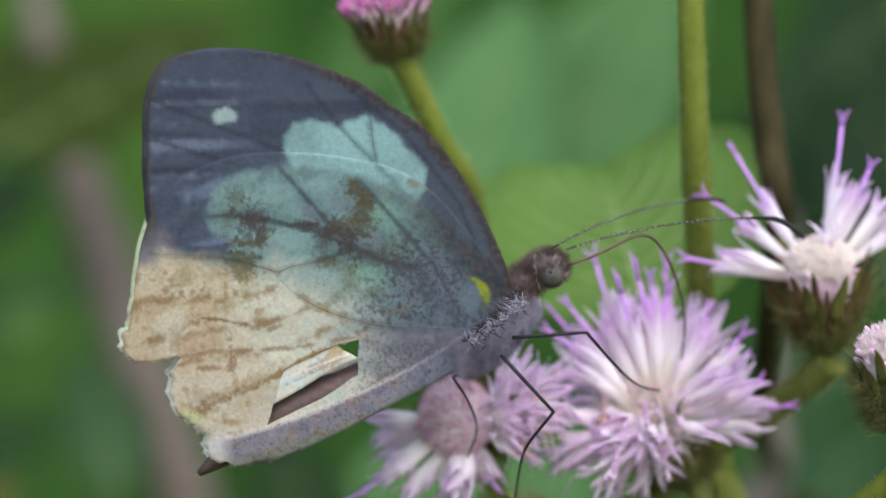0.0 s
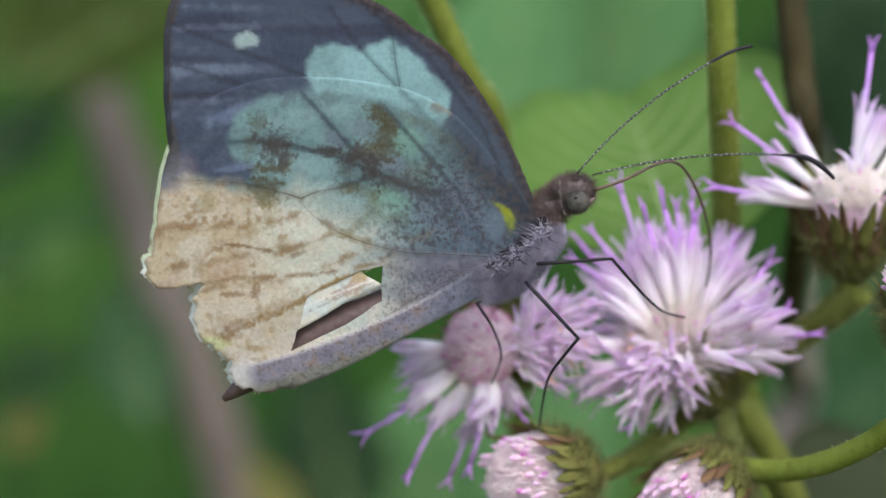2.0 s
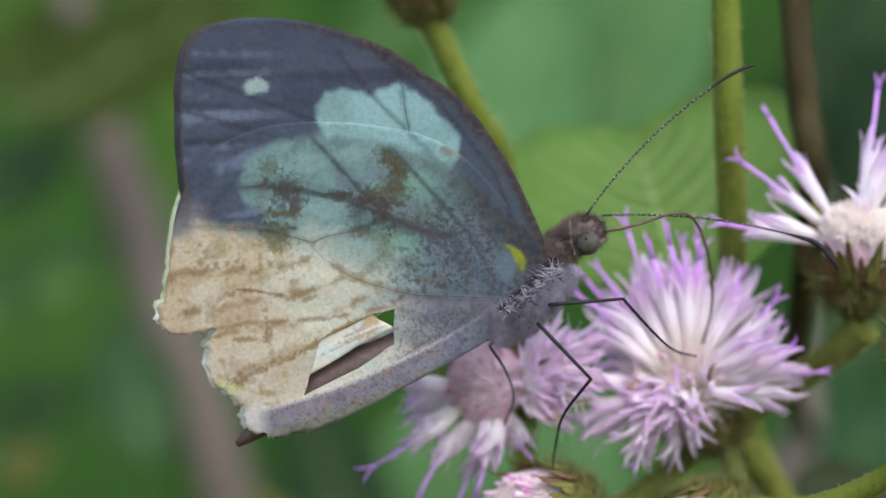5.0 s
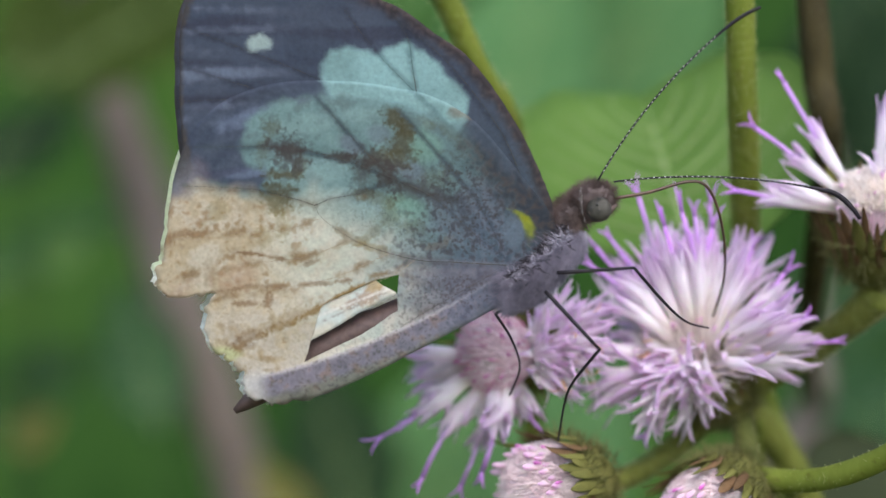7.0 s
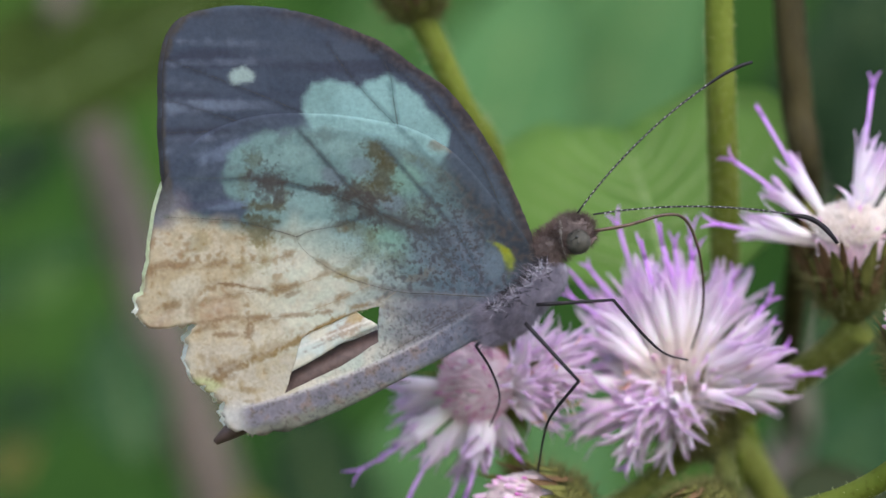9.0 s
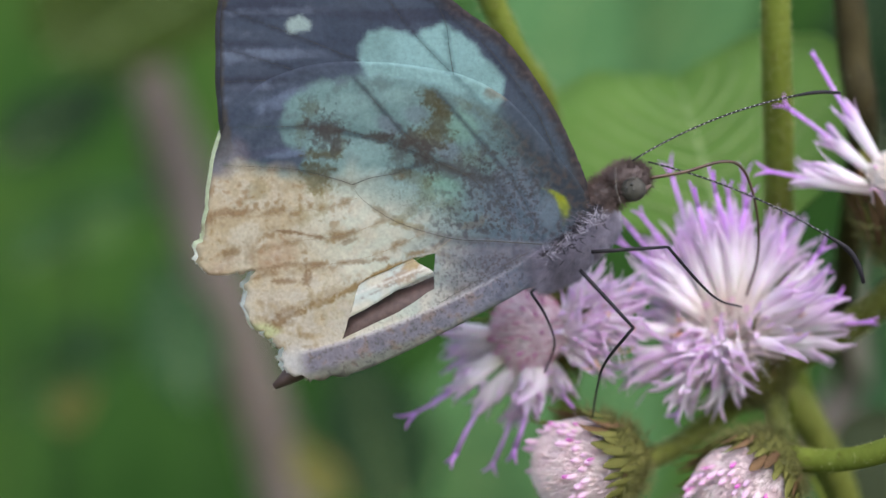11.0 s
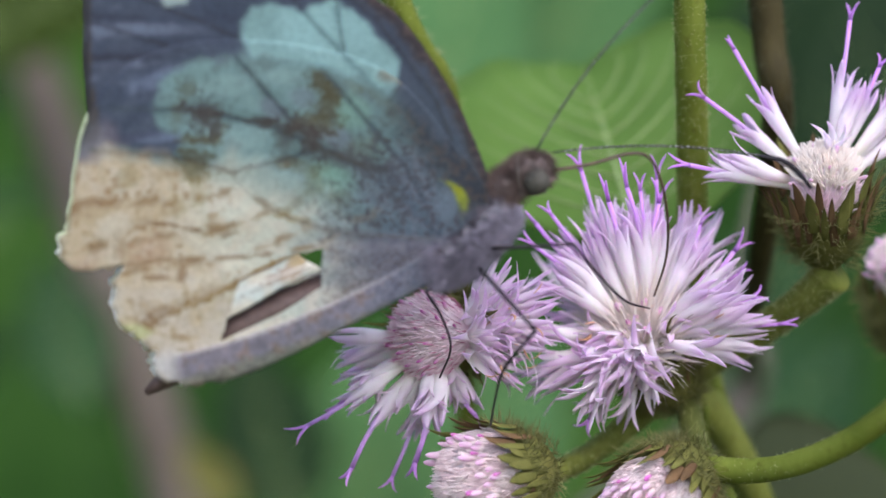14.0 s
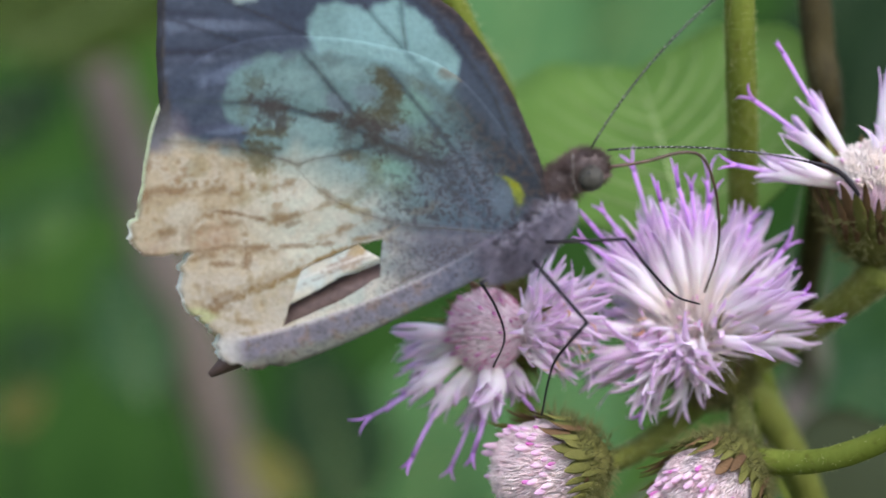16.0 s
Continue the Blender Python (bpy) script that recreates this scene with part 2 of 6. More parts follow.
def hairs(name, spots, length, radius, mat, parent, rng, droop=0.0, origin=None, jitter=0.5, label=""):
    """Many fine tapered hairs, each at (place, direction)."""
    b = Build()
    for p, d in spots:
        d = (Vector(d).normalized() + Vector([rng.uniform(-jitter, jitter) for _ in range(3)])).normalized()
        ln = length * rng.uniform(0.55, 1.25)
        mid = p + d * ln * 0.5 + Vector((0, 0, -droop * ln * 0.12))
        b.ring_tube([p, mid, p + d * ln + Vector((0, 0, -droop * ln * 0.4))], [radius, radius * 0.75, radius * 0.15], 3, caps=False)
    return place(name, b.mesh(name, mat, origin), parent, label=label, kind="stuff")


# ---------------------------------------------------------------- ground and distance
def ground():
    b = Build()
    n = 40
    for i in range(n + 1):
        for j in range(n + 1):
            u, w = (i / n - 0.5) * 2, (j / n - 0.5) * 2
            x, y = 60 * u * abs(u), 60 * w * abs(w)
            b.v.append(Vector((x, y, 0.05 * noise.noise((x * 0.7, y * 0.7, 0)))))
    for i in range(n):
        for j in range(n):
            q = i * (n + 1) + j
            b.f.append((q, q + n + 1, q + n + 2, q + 1))
            b.mi.append(0)
    soil = plain_material("leaf_litter", (0.035, 0.05, 0.02), (0.09, 0.10, 0.04), 9, 0.9, 0.2, 0.02)
    tagged(place("ground", b.mesh("ground", soil)), "dark green weedy ground under the flowering plants", "ground", kind="structure")


def backdrop():
    """The far thicket as one curved sheet behind everything."""
    m, nt, b0 = material("far_thicket", 0.95, 0.0)
    col, h = noise_ramp(nt, 1.6, [(0.25, (0.010, 0.032, 0.007)), (0.5, (0.026, 0.066, 0.014)), (0.75, (0.05, 0.10, 0.02))], 3)
    nt.links.new(col, b0.inputs["Base Color"])
    b = Build()
    for i in range(25):
        w = radians(-75 + 150 * i / 24)
        for z in (-0.1, 1.0, 2.2, 3.2):
            b.v.append(Vector((3.4 * math.sin(w), 3.4 * math.cos(w), z)))
    for i in range(24):
        for k in range(3):
            q = i * 4 + k
            b.f.append((q, q + 4, q + 5, q + 1))
            b.mi.append(0)
    tagged(place("backdrop", b.mesh("backdrop", m)), "far green thicket out of focus behind the flowers", "thicket", kind="structure")


@functools.lru_cache(None)
def leaf_mesh(length, width, fold, curl, mat_name, teeth=0, rise=(0.0, 0.0)):
    """A leaf along +z with its base at the origin, facing -y, with thickness."""
    b = Build()
    nu, nv = 22, 9
    for side in (0, 1):
        for i in range(nu + 1):
            u = i / nu
            half = width * 0.5 * math.sin(math.pi * min(1, u ** 0.8)) ** 0.75 * (1 - 0.25 * u) + 1e-5
            if teeth:
                half *= 1 + 0.05 * math.sin(u * teeth * 6.28)
            for j in range(nv):
                s = j / (nv - 1) * 2 - 1
                x = half * s
                y = -fold * half * abs(s) + curl * length * u * u + 0.012 * width * math.sin(u * 28 - abs(s) * 5) * abs(s)
                up = rise[0 if s < 0 else 1] * length * abs(s) ** 1.4 * u * half / width * 2
                b.v.append(Vector((x, y + side * width * 0.008, length * u + up)))
    m = (nu + 1) * nv
    for side in (0, 1):
        for i in range(nu):
            for j in range(nv - 1):
                q = side * m + i * nv + j
                face = (q, q + 1, q + nv + 1, q + nv)
                b.f.append(face if side == 0 else face[::-1])
                b.mi.append(0)
    for i in range(nu):
        for j in (0, nv - 1):
            q = i * nv + j
            b.f.append((q, q + nv, q + nv + m, q + m))
            b.mi.append(0)
    return b.mesh("leaf_blade", bpy.data.materials[mat_name])


def leaf_vein_set(length, width, fold, curl, side_veins=7, r=0.0004, rise=(0.0, 0.0)):
    """Raised midrib and side veins that lie on such a leaf, one mesh each."""

    def at(u, s):
        half = width * 0.5 * math.sin(math.pi * min(1, u ** 0.8)) ** 0.75 * (1 - 0.25 * u)
        return Vector((half * s, -fold * half * abs(s) + curl * length * u * u - r * 0.4, length * u + rise[0 if s < 0 else 1] * length * abs(s) ** 1.4 * u * half / width * 2))

    b = Build()
    b.ring_tube([at(i / 14, 0) for i in range(15)], [r * (1.15 - i / 14) for i in range(15)], 5)
    out = [("midrib", b.mesh("midrib", LEAF_VEIN))]
    for k in range(side_veins):
        u0 = 0.10 + 0.75 * k / side_veins
        for sg in (-1, 1):
            b = Build()
            b.ring_tube([at(u0 + 0.16 * q / 6 * (1 + 0.4 * q / 6), sg * 0.9 * q / 6) for q in range(7)],
                        [r * 0.5 * (1.1 - q / 6) for q in range(7)], 4)
            out.append(("vein", b.mesh("vein", LEAF_VEIN)))
    return out


def leaf(name, base, tip, length, width, mat, label, fold=0.15, curl=0.1, spin=0.0, veins=7, group="", petiole=None, rise=(0.0, 0.0)):
    """A leaf whose base and tip lie at the given places; spin turns it about its own length."""
    base, tip = Vector(base), Vector(tip)
    root = thing(name, base, label, "leaf", group)
    d = tip - base
    z = d.normalized()
    x = Vector((1, 0, 0)) - z * z.x
    x.normalize()
    y = z.cross(x)
    rot = Matrix((x, y, z)).transposed().to_4x4() @ pose(0, 0, 0, 0, 0, spin)
    k = d.length / length
    m = rot @ Matrix.Scale(k, 4)
    place("blade", leaf_mesh(length, width, fold, curl, mat.name, 0, rise), root, m)
    if veins:
        for nm, me in leaf_vein_set(length, width, fold, curl, veins, width * 0.008, rise):
            place(nm, me, root, m)
    if petiole:
        far = petiole == "ground"
        end = Vector((base.x + 0.04 - 0.08 * (base.x > 0), base.y + 0.06, -0.02)) if far else Vector(petiole)
        mid = (base + end) / 2 - z * (0.03 if far else 0.001) + Vector((0, 0.002, 0))
        b = Build()
        b.ring_tube(spline([base, mid, end], 16), [0.0006 if far else max(width * 0.015, 0.0003)] * 16, 6)
        place("petiole", b.mesh("petiole", LEAF_DEEP_SHADE if far else STEM_GREEN, base), root)
    return root


# ---------------------------------------------------------------- stems
def stem(name, pts, radii, mat, parent=None, origin=None, n=26, hair=0.0, hair_len=0.0007, seed=1, hair_mat=None, grounded=False):
    """A slightly uneven stem with fine hairs; returns the stem object."""
    rng = random.Random(seed)
    line = spline(pts, n)
    rr = []
    for i in range(n):
        u = i / (n - 1) * (len(radii) - 1)
        k = min(int(u), len(radii) - 2)
        rr.append((radii[k] + (radii[k + 1] - radii[k]) * (u - k)) * (1 + 0.05 * noise.noise((i * 0.6, seed, 0))))
    b = Build()
    if grounded:
        foot = Vector((line[-1].x + 0.02, line[-1].y + 0.05, -0.03))
        full = line + [line[-1].lerp(foot, q / 8) for q in range(1, 9)]
        b.ring_tube(full, rr + [rr[-1] * (1 + 0.06 * q) for q in range(1, 9)], 12)
    else:
        b.ring_tube(line, rr, 12)
    ob = place(name, b.mesh(name, mat, origin), parent)
    if hair:
        spots = []
        for _ in range(int(hair)):
            u = rng.uniform(0.01, 0.99) * (n - 1)
            k = min(int(u), n - 2)
            p = line[k].lerp(line[k + 1], u - k)
            d = (line[k + 1] - line[k]).normalized()
            a = d.orthogonal().normalized()
            a.rotate(Matrix.Rotation(rng.uniform(0, 6.283), 3, d))
            spots.append((p + a * rr[k] * 0.97, a))
        hairs("stem_hairs", spots, hair_len, 0.00002, hair_mat or HAIR, ob, rng, origin=origin, label="fine pale hairs")
    return ob


# ---------------------------------------------------------------- flower heads
@functools.lru_cache(None)
def floret_mesh(seed, length, style, opened):
    """One floret along +z: a tube that flares, five pointed lobes, and on some a long forked style."""
    rng = random.Random(seed * 7 + 3)
    b = Build()
    bend = rng.uniform(-0.14, 0.14) * length * (0.6 if style else 1.0)
    tube = length * (rng.uniform(0.66, 0.74) if style else rng.uniform(0.54, 0.63))

    def axis(s):
        u = s / (length * max(1.0, style))
        return Vector((bend * max(1.0, style) * 4 * u * (1 - u), 0, s))

    r0 = 0.0003
    us = (0, 0.2, 0.42, 0.62, 0.8, 0.92, 1.0)
    b.ring_tube([axis(tube * u) for u in us], [r0 * q for q in (0.62, 0.78, 1.0, 1.25, 1.48, 1.62, 1.68)], 10, along=[0.56 * u for u in us], caps=False)
    rim = len(b.v) - 10
    mouth = axis(tube)
    for k in range(5):
        # each lobe grows out of the tube's rim as a thin strap, cupped, narrowing and curling towards its tip
        left, mid, right = [b.v[rim + (2 * k + q) % 10].copy() for q in range(3)]
        out = Vector((mid.x - mouth.x, mid.y - mouth.y, 0)).normalized()
        side = Vector(((right - left).x, (right - left).y, 0)).normalized()
        lean = rng.uniform(-0.28, 0.28)
        lob = (length - tube) * rng.uniform(0.80, 1.14)
        sp = opened * rng.uniform(0.12, 0.75)
        curl = rng.uniform(-0.5, 1.6)
        twist = rng.uniform(-0.9, 0.9)
        half = (right - left).length * 0.5
        rows = [[left, mid, right]]
        for i, wd in enumerate((0.97, 0.88, 0.78, 0.68, 0.56, 0.40, 0.09)):
            u = (i + 1) / 7
            p = mid + out * lob * (sp * u * 0.42 + curl * sp * u ** 3 * 0.5) + side * lean * lob * u * u + Vector((0, 0, lob * (u - 0.26 * curl * sp * u ** 3)))
            a = twist * u * u
            across = (side * math.cos(a) + out * math.sin(a)) * half * wd
            dip = out * half * 0.35 * wd * (1 - u)
            rows.append([p - across - dip, p, p + across - dip])
        b.strap(rows, r0 * 0.13, mouth, [0.56 + 0.42 * i / 7 for i in range(8)])
    if style:
        ln = length * (style - 0.25)
        top = axis(ln)
        b.ring_tube([axis(tube * 0.8), axis(tube * 1.25), axis(ln * 0.8), top], [r0 * 0.46, r0 * 0.46, r0 * 0.42, r0 * 0.46], 7,
                    along=[0.0, 0.25, 0.6, 0.8], slot=1)
        w = rng.uniform(0, 3.14)
        fork = rng.uniform(0.0014, 0.0021)
        for sg in (-1, 1):
            o = Vector((math.cos(w), math.sin(w), 0)) * sg
            hook = rng.uniform(0.1, 0.6)
            pts = [top + o * (fork * (0.12 * u + 0.22 * u * u)) + Vector((0, 0, fork * (u - hook * u ** 3 * 0.5))) for u in (0, 0.25, 0.5, 0.75, 1.0)]
            b.ring_tube(pts, [r0 * q for q in (0.40, 0.34, 0.30, 0.24, 0.08)], 5, along=[0.85, 0.9, 0.95, 1, 1], slot=1)
    return b.mesh("floret", [LILAC, STYLE])


@functools.lru_cache(None)
def bud_mesh(seed, length, mat_name):
    """A closed floret along +z: a plump, slightly ribbed club with a pointed tip."""
    rng = random.Random(seed)
    b = Build()
    r = length * rng.uniform(0.12, 0.15)
    b.ring_tube([Vector((0.06 * length * u * u, 0, length * u)) for u in (0, 0.3, 0.6, 0.8, 0.93, 1.0)],
                [r * q for q in (0.55, 0.75, 1.0, 0.95, 0.6, 0.12)], 7, along=[0, 0.3, 0.6, 0.8, 0.93, 1])
    return b.mesh("floret_bud", bpy.data.materials[mat_name])


@functools.lru_cache(None)
def bract_mesh(seed, length, mat_name):
    """A pointed bract along +z that bends outwards (+x) at its tip."""
    rng = random.Random(seed)
    b = Build()
    w = length * rng.uniform(0.05, 0.085)
    out = rng.uniform(0.0, 0.45)
    pts = [Vector((out * length * u ** 3, 0, length * u)) for u in (0, 0.25, 0.5, 0.75, 0.92, 1.0)]
    b.ring_tube(pts, [w * q for q in (0.7, 1.0, 0.95, 0.6, 0.28, 0.05)], 6, flat=0.35, side_hint=(1, 0, 0))
    return b.mesh("bract", bpy.data.materials[mat_name])


def turn_to(d, spin=0.0):
    return Vector(d).normalized().to_track_quat("Z", "Y").to_matrix().to_4x4() @ pose(0, 0, 0, 0, 0, spin)


def frame_of(axis):
    return Vector(axis).normalized().to_track_quat("Z", "Y").to_matrix()


def head_base(parent, at, origin, axis, radius, seed, label, bracts=34, bract_len=0.0034, red=0.3, deep=1.35, fuzz=None, broad=1.0, fuzzy=1500, hug=0.0):
    """The receptacle of a flower head with its rows of bracts; returns the head (an object at its receptacle)."""
    rng = random.Random(seed)
    b = Build()
    steps = (-deep, -deep * 0.8, -deep * 0.5, -deep * 0.2, 0.0, 0.25, 0.42, 0.5)
    wid = (0.30, 0.62, 0.92, 1.0, 0.98, 0.8, 0.45, 0.02)
    fr = frame_of(axis)
    b.ring_tube([fr @ Vector((0, 0, radius * s)) for s in steps], [radius * w for w in wid], 16, side_hint=tuple(fr @ Vector((1, 0, 0))))
    head = place("flower_head", b.mesh("receptacle", BRACT), parent, Matrix.Translation(Vector(at) - Vector(origin)), label)
    for k in range(bracts):
        w = k * 2.39996
        h = (k + 0.5) / bracts
        zz = -deep * radius * (1 - h) * 0.95 + hug * radius * 0.12
        rr = radius * (0.45 + (0.58 + 0.10 * hug) * min(1, h * 1.6))
        p = fr @ Vector((rr * math.cos(w), rr * math.sin(w), zz))
        lay = 0.36 - 0.24 * hug
        d = fr @ Vector((math.cos(w) * lay, math.sin(w) * lay, 0.9))
        o = fr @ Vector((math.cos(w), math.sin(w), 0))
        z = d.normalized()
        x = (o - z * o.dot(z)).normalized()
        m = Matrix((x, z.cross(x), z)).transposed().to_4x4()
        sc = rng.uniform(0.75, 1.25)
        place("bract", bract_mesh(rng.randrange(4), bract_len, ("reddish_bract" if rng.random() < red else "bract")), head,
              Matrix.Translation(p) @ m @ Matrix.Diagonal((sc * (1 - 0.4 * hug), sc * broad, sc, 1)))
    spots = []
    for _ in range(fuzzy):
        w, h = rng.uniform(0, 6.283), rng.random()
        q = fr @ Vector((radius * (0.6 + 0.6 * h) * math.cos(w), radius * (0.6 + 0.6 * h) * math.sin(w), -deep * radius * (1 - h) * 0.9))
        spots.append((q, fr @ Vector((math.cos(w), math.sin(w), 0.3))))
    hairs("bract_hairs", spots, 0.0013, 0.000032, fuzz or HAIR_MOSS, head, rng, jitter=0.6, label="fine greenish hairs")
    return head


def dome(head, axis, radius, count, length, mat_name, seed, spread=1.35, lift=0.2, squeeze=1.0, ring=0.0, comb=(0, 0, 0), slim=1.0, disc="rosy_bristles"):
    """Closed florets packed over a dome."""
    rng = random.Random(seed)
    fr = frame_of(axis)
    core = Build()
    us = [-0.6, -0.3, 0.1, 0.5, 0.8, 0.95, 1.0]
    core.ring_tube([fr @ Vector((0, 0, radius * (0.86 * u * squeeze + lift))) for u in us], [radius * 0.86 * max(0.02, math.sqrt(1 - u * u)) for u in us], 18,
                   side_hint=tuple(fr @ Vector((1, 0, 0))))
    if disc:
        place("disc", core.mesh("disc", bpy.data.materials[disc]), head)
    for k in range(count):
        u = (k + 0.5) / count
        th = ring + (spread - ring) * math.sqrt(u)
        w = k * 2.39996
        d = Vector((math.sin(th) * math.cos(w), math.sin(th) * math.sin(w), math.cos(th) * squeeze))
        p = fr @ (d * radius * 0.72 + Vector((0, 0, lift * radius)))
        dd = fr @ (d + Vector([rng.uniform(-0.15, 0.15) for _ in range(3)])) + Vector(comb)
        place("floret_bud", bud_mesh(rng.randrange(5), length, mat_name), head,
              Matrix.Translation(p) @ turn_to(dd, rng.uniform(0, 360)) @ Matrix.Diagonal((slim, slim, 1, 1)) @ Matrix.Scale(rng.uniform(0.8, 1.15), 4))


def open_floret(head, start, direction, length, seed, style=0.0, opened=0.8, spin=None, size=1.0, slim=1.0):
    place("floret", floret_mesh(seed % 13, length, style, opened), head,
          Matrix.Translation(start) @ turn_to(direction, spin if spin is not None else seed * 73 % 360) @ Matrix.Diagonal((slim, slim, size, 1)))


def tip_floret(head, at, start, tip, seed, style=0.0, opened=0.7, slim=1.0):
    """An open floret from start (in the head's space) whose end reaches the place tip."""
    d = Vector(tip) - Vector(at) - start
    ln = d.length / max(1.0, style)
    open_floret(head, start, d, 0.0074, seed, style, opened, None, ln / 0.0074, slim)


def bristle_dome(head, axis, radius, count, length, mat, seed, spread=1.5, lift=0.2, comb=(0, 0, 0), label="dense pale bristles", thick=0.00006):
    """A dome covered with short combed bristles."""
    rng = random.Random(seed)
    fr = frame_of(axis)
    spots = []
    for k in range(count):
        th, w = spread * math.sqrt(rng.random()), rng.uniform(0, 6.283)
        d = Vector((math.sin(th) * math.cos(w), math.sin(th) * math.sin(w), math.cos(th)))
        spots.append((fr @ (d * radius + Vector((0, 0, lift * radius))), (fr @ d) + Vector(comb)))
    hairs("bristle_coat", spots, length, thick, mat, head, rng, jitter=0.25, label=label)


def bristles(head, axis, radius, count, length, seed):
    """The pale pappus bristles between the florets."""
    rng = random.Random(seed)
    fr = frame_of(axis)
    spots = []
    for _ in range(count):
        th, w = rng.uniform(0.1, 1.5), rng.uniform(0, 6.283)
        d = fr @ Vector((math.sin(th) * math.cos(w), math.sin(th) * math.sin(w), math.cos(th)))
        spots.append((d * radius * 0.5, d))
    hairs("pappus", spots, length, 0.00003, PAPPUS, head, rng, jitter=0.2, label="pale bristles between the florets")


def withered(head, spots, length, radius, rng):
    """Single withered lobes, curled and flat, between the fresh florets."""
    for p, d in spots:
        d = (Vector(d).normalized() + Vector([rng.uniform(-0.5, 0.5) for _ in range(3)])).normalized()
        bow = d.orthogonal().normalized() * length * rng.uniform(-0.25, 0.25)
        b = Build()
        b.ring_tube([p + d * length * u + bow * 4 * u * (1 - u) for u in (0, 0.25, 0.5, 0.75, 1.0)], [radius * q for q in (0.6, 1.0, 0.9, 0.6, 0.12)], 5, flat=0.35)
        place("withered_lobe", b.mesh("withered_lobe", WITHERED), head, label="withered orange-brown lobe")


def flowering_branch():
    o = mm(22.54, 112.0, -11.31)
    root = thing("flowering_branch", o, "hairy green branch with lilac thistle-like flower heads and pink buds", "flower")

    # stalks
    stem("stalk", [mm(10.99, 109.0, -18.16), mm(16.47, 115.5, -17.26), mm(24.05, 119.5, -12.16), mm(29.14, 117.5, -8.57), mm(31.97, 114.5, -5.85), mm(33.89, 112.0, -3.45)],
         [0.0008, 0.00085, 0.0012, 0.0012, 0.0012, 0.0015], STEM_MID, root, o, hair=2600, hair_len=0.0003, seed=3)
    stem("stalk", [mm(22.87, 109.0, -17.08), mm(25.75, 107.0, -17.16), mm(28.42, 104.0, -16.24), mm(31.45, 101.0, -14.18), mm(33.83, 98.0, -11.27), mm(35.11, 97.0, -9.09), mm(34.46, 97.0, -6.87)],
         [0.0010, 0.0009, 0.00086, 0.00082, 0.0008, 0.0009, 0.0011], STEM_GREEN, root, o, hair=320, hair_len=0.00018, seed=4)
    stem("main_stalk", [mm(22.31, 119.5, -10.2), mm(25.29, 121.0, -13.26), mm(28.83, 123.0, -17.22), mm(32.98, 127.0, -25.70), mm(37.41, 134.0, -44.89), mm(44.81, 152.0, -163.54)],
         [0.0016, 0.0016, 0.0014, 0.0014, 0.0018, 0.0024], STEM_MID, root, o, hair=900, hair_len=0.0003, seed=5, grounded=True)
    stem("stalk", [mm(23.19, 109.5, -17.25), mm(23.47, 112.0, -15.42), mm(23.82, 116.0, -12.88)], [0.0009, 0.0009, 0.0010], STEM_OLIVE, root, o, hair=350, hair_len=0.0003, seed=6)

    # the wide open head in the middle
    c = mm(20.05, 114.0, -8.45)
    ax = Vector((-0.40, -0.74, 0.50)).normalized()
    head = head_base(root, c, o, (-0.54, -0.36, 0.76), 0.0029, 11, "wide open lilac and white flower head", bracts=90, red=0.35, deep=2.5)
    fr = frame_of(ax)
    rng = random.Random(21)
    n = 46
    for k in range(4, n):
        u = (k + 0.5) / n
        th = 0.55 + 0.95 * u
        w = k * 2.39996
        d = fr @ Vector((math.sin(th) * math.cos(w), math.sin(th) * math.sin(w), math.cos(th)))
        d += Vector([rng.uniform(-0.2, 0.2) for _ in range(3)])
        d.normalize()
        turn = math.degrees(math.atan2(d.z, d.x))
        if -88 < turn < -10 and th > 0.45 or -150 < turn < -20 and th > 1.05:
            continue
        up = max(0, math.sin(radians(turn)))
        if th < 0.55 + 0.55 * up:
            continue
        ln = 0.0046 + 0.0020 * smooth01(0.5, 1.3, th) + 0.0032 * up * min(1, th) + rng.uniform(-0.0024, 0.0014)
        open_floret(head, d * 0.0012 + fr @ Vector((0, 0, 0.0008)), d, 0.0074, rng.randrange(1000), 0.0, rng.uniform(0.15, 0.45) if up > 0.1 else rng.uniform(0.3, 0.8), None,
                    ln / 0.0074, rng.uniform(1.0, 1.4))
    long_styles = [(mm(14.56, 112.0, 6.16), 1.6), (mm(17.15, 110.0, 4.87), 1.4), (mm(18.93, 111.0, 4.61), 1.4), (mm(16.11, 109.0, 3.69), 1.4),
        (mm(20.55, 112.0, 5.50), 1.5), (mm(21.17, 111.0, 3.58), 1.35), (mm(11.80, 112.0, 2.17), 1.6), (mm(10.75, 113.0, 1.68), 1.6),
        (mm(24.07, 112.0, 1.91), 1.4), (mm(10.14, 112.0, -0.48), 1.4), (mm(27.33, 112.0, -0.29), 1.3), (mm(27.89, 111.0, -2.54), 1.3),
        (mm(29.02, 111.5, -4.74), 1.3), (mm(31.42, 111.0, -7.00), 1.3)]
    upper_brush = [(mm(15.83, 112.0, 1.35), 0), (mm(17.02, 112.0, 1.99), 0), (mm(18.01, 111.0, 2.23), 0), (mm(19.27, 112.0, 2.01), 0),
        (mm(20.60, 112.0, 2.28), 0), (mm(22.20, 112.0, 1.22), 0), (mm(23.42, 112.0, 0.41), 0), (mm(24.28, 111.0, -0.12), 0),
        (mm(12.29, 111.0, -3.15), 0), (mm(12.67, 112.0, -1.61), 0), (mm(13.78, 111.0, -1.25), 0), (mm(15.02, 112.0, -0.43), 0)]
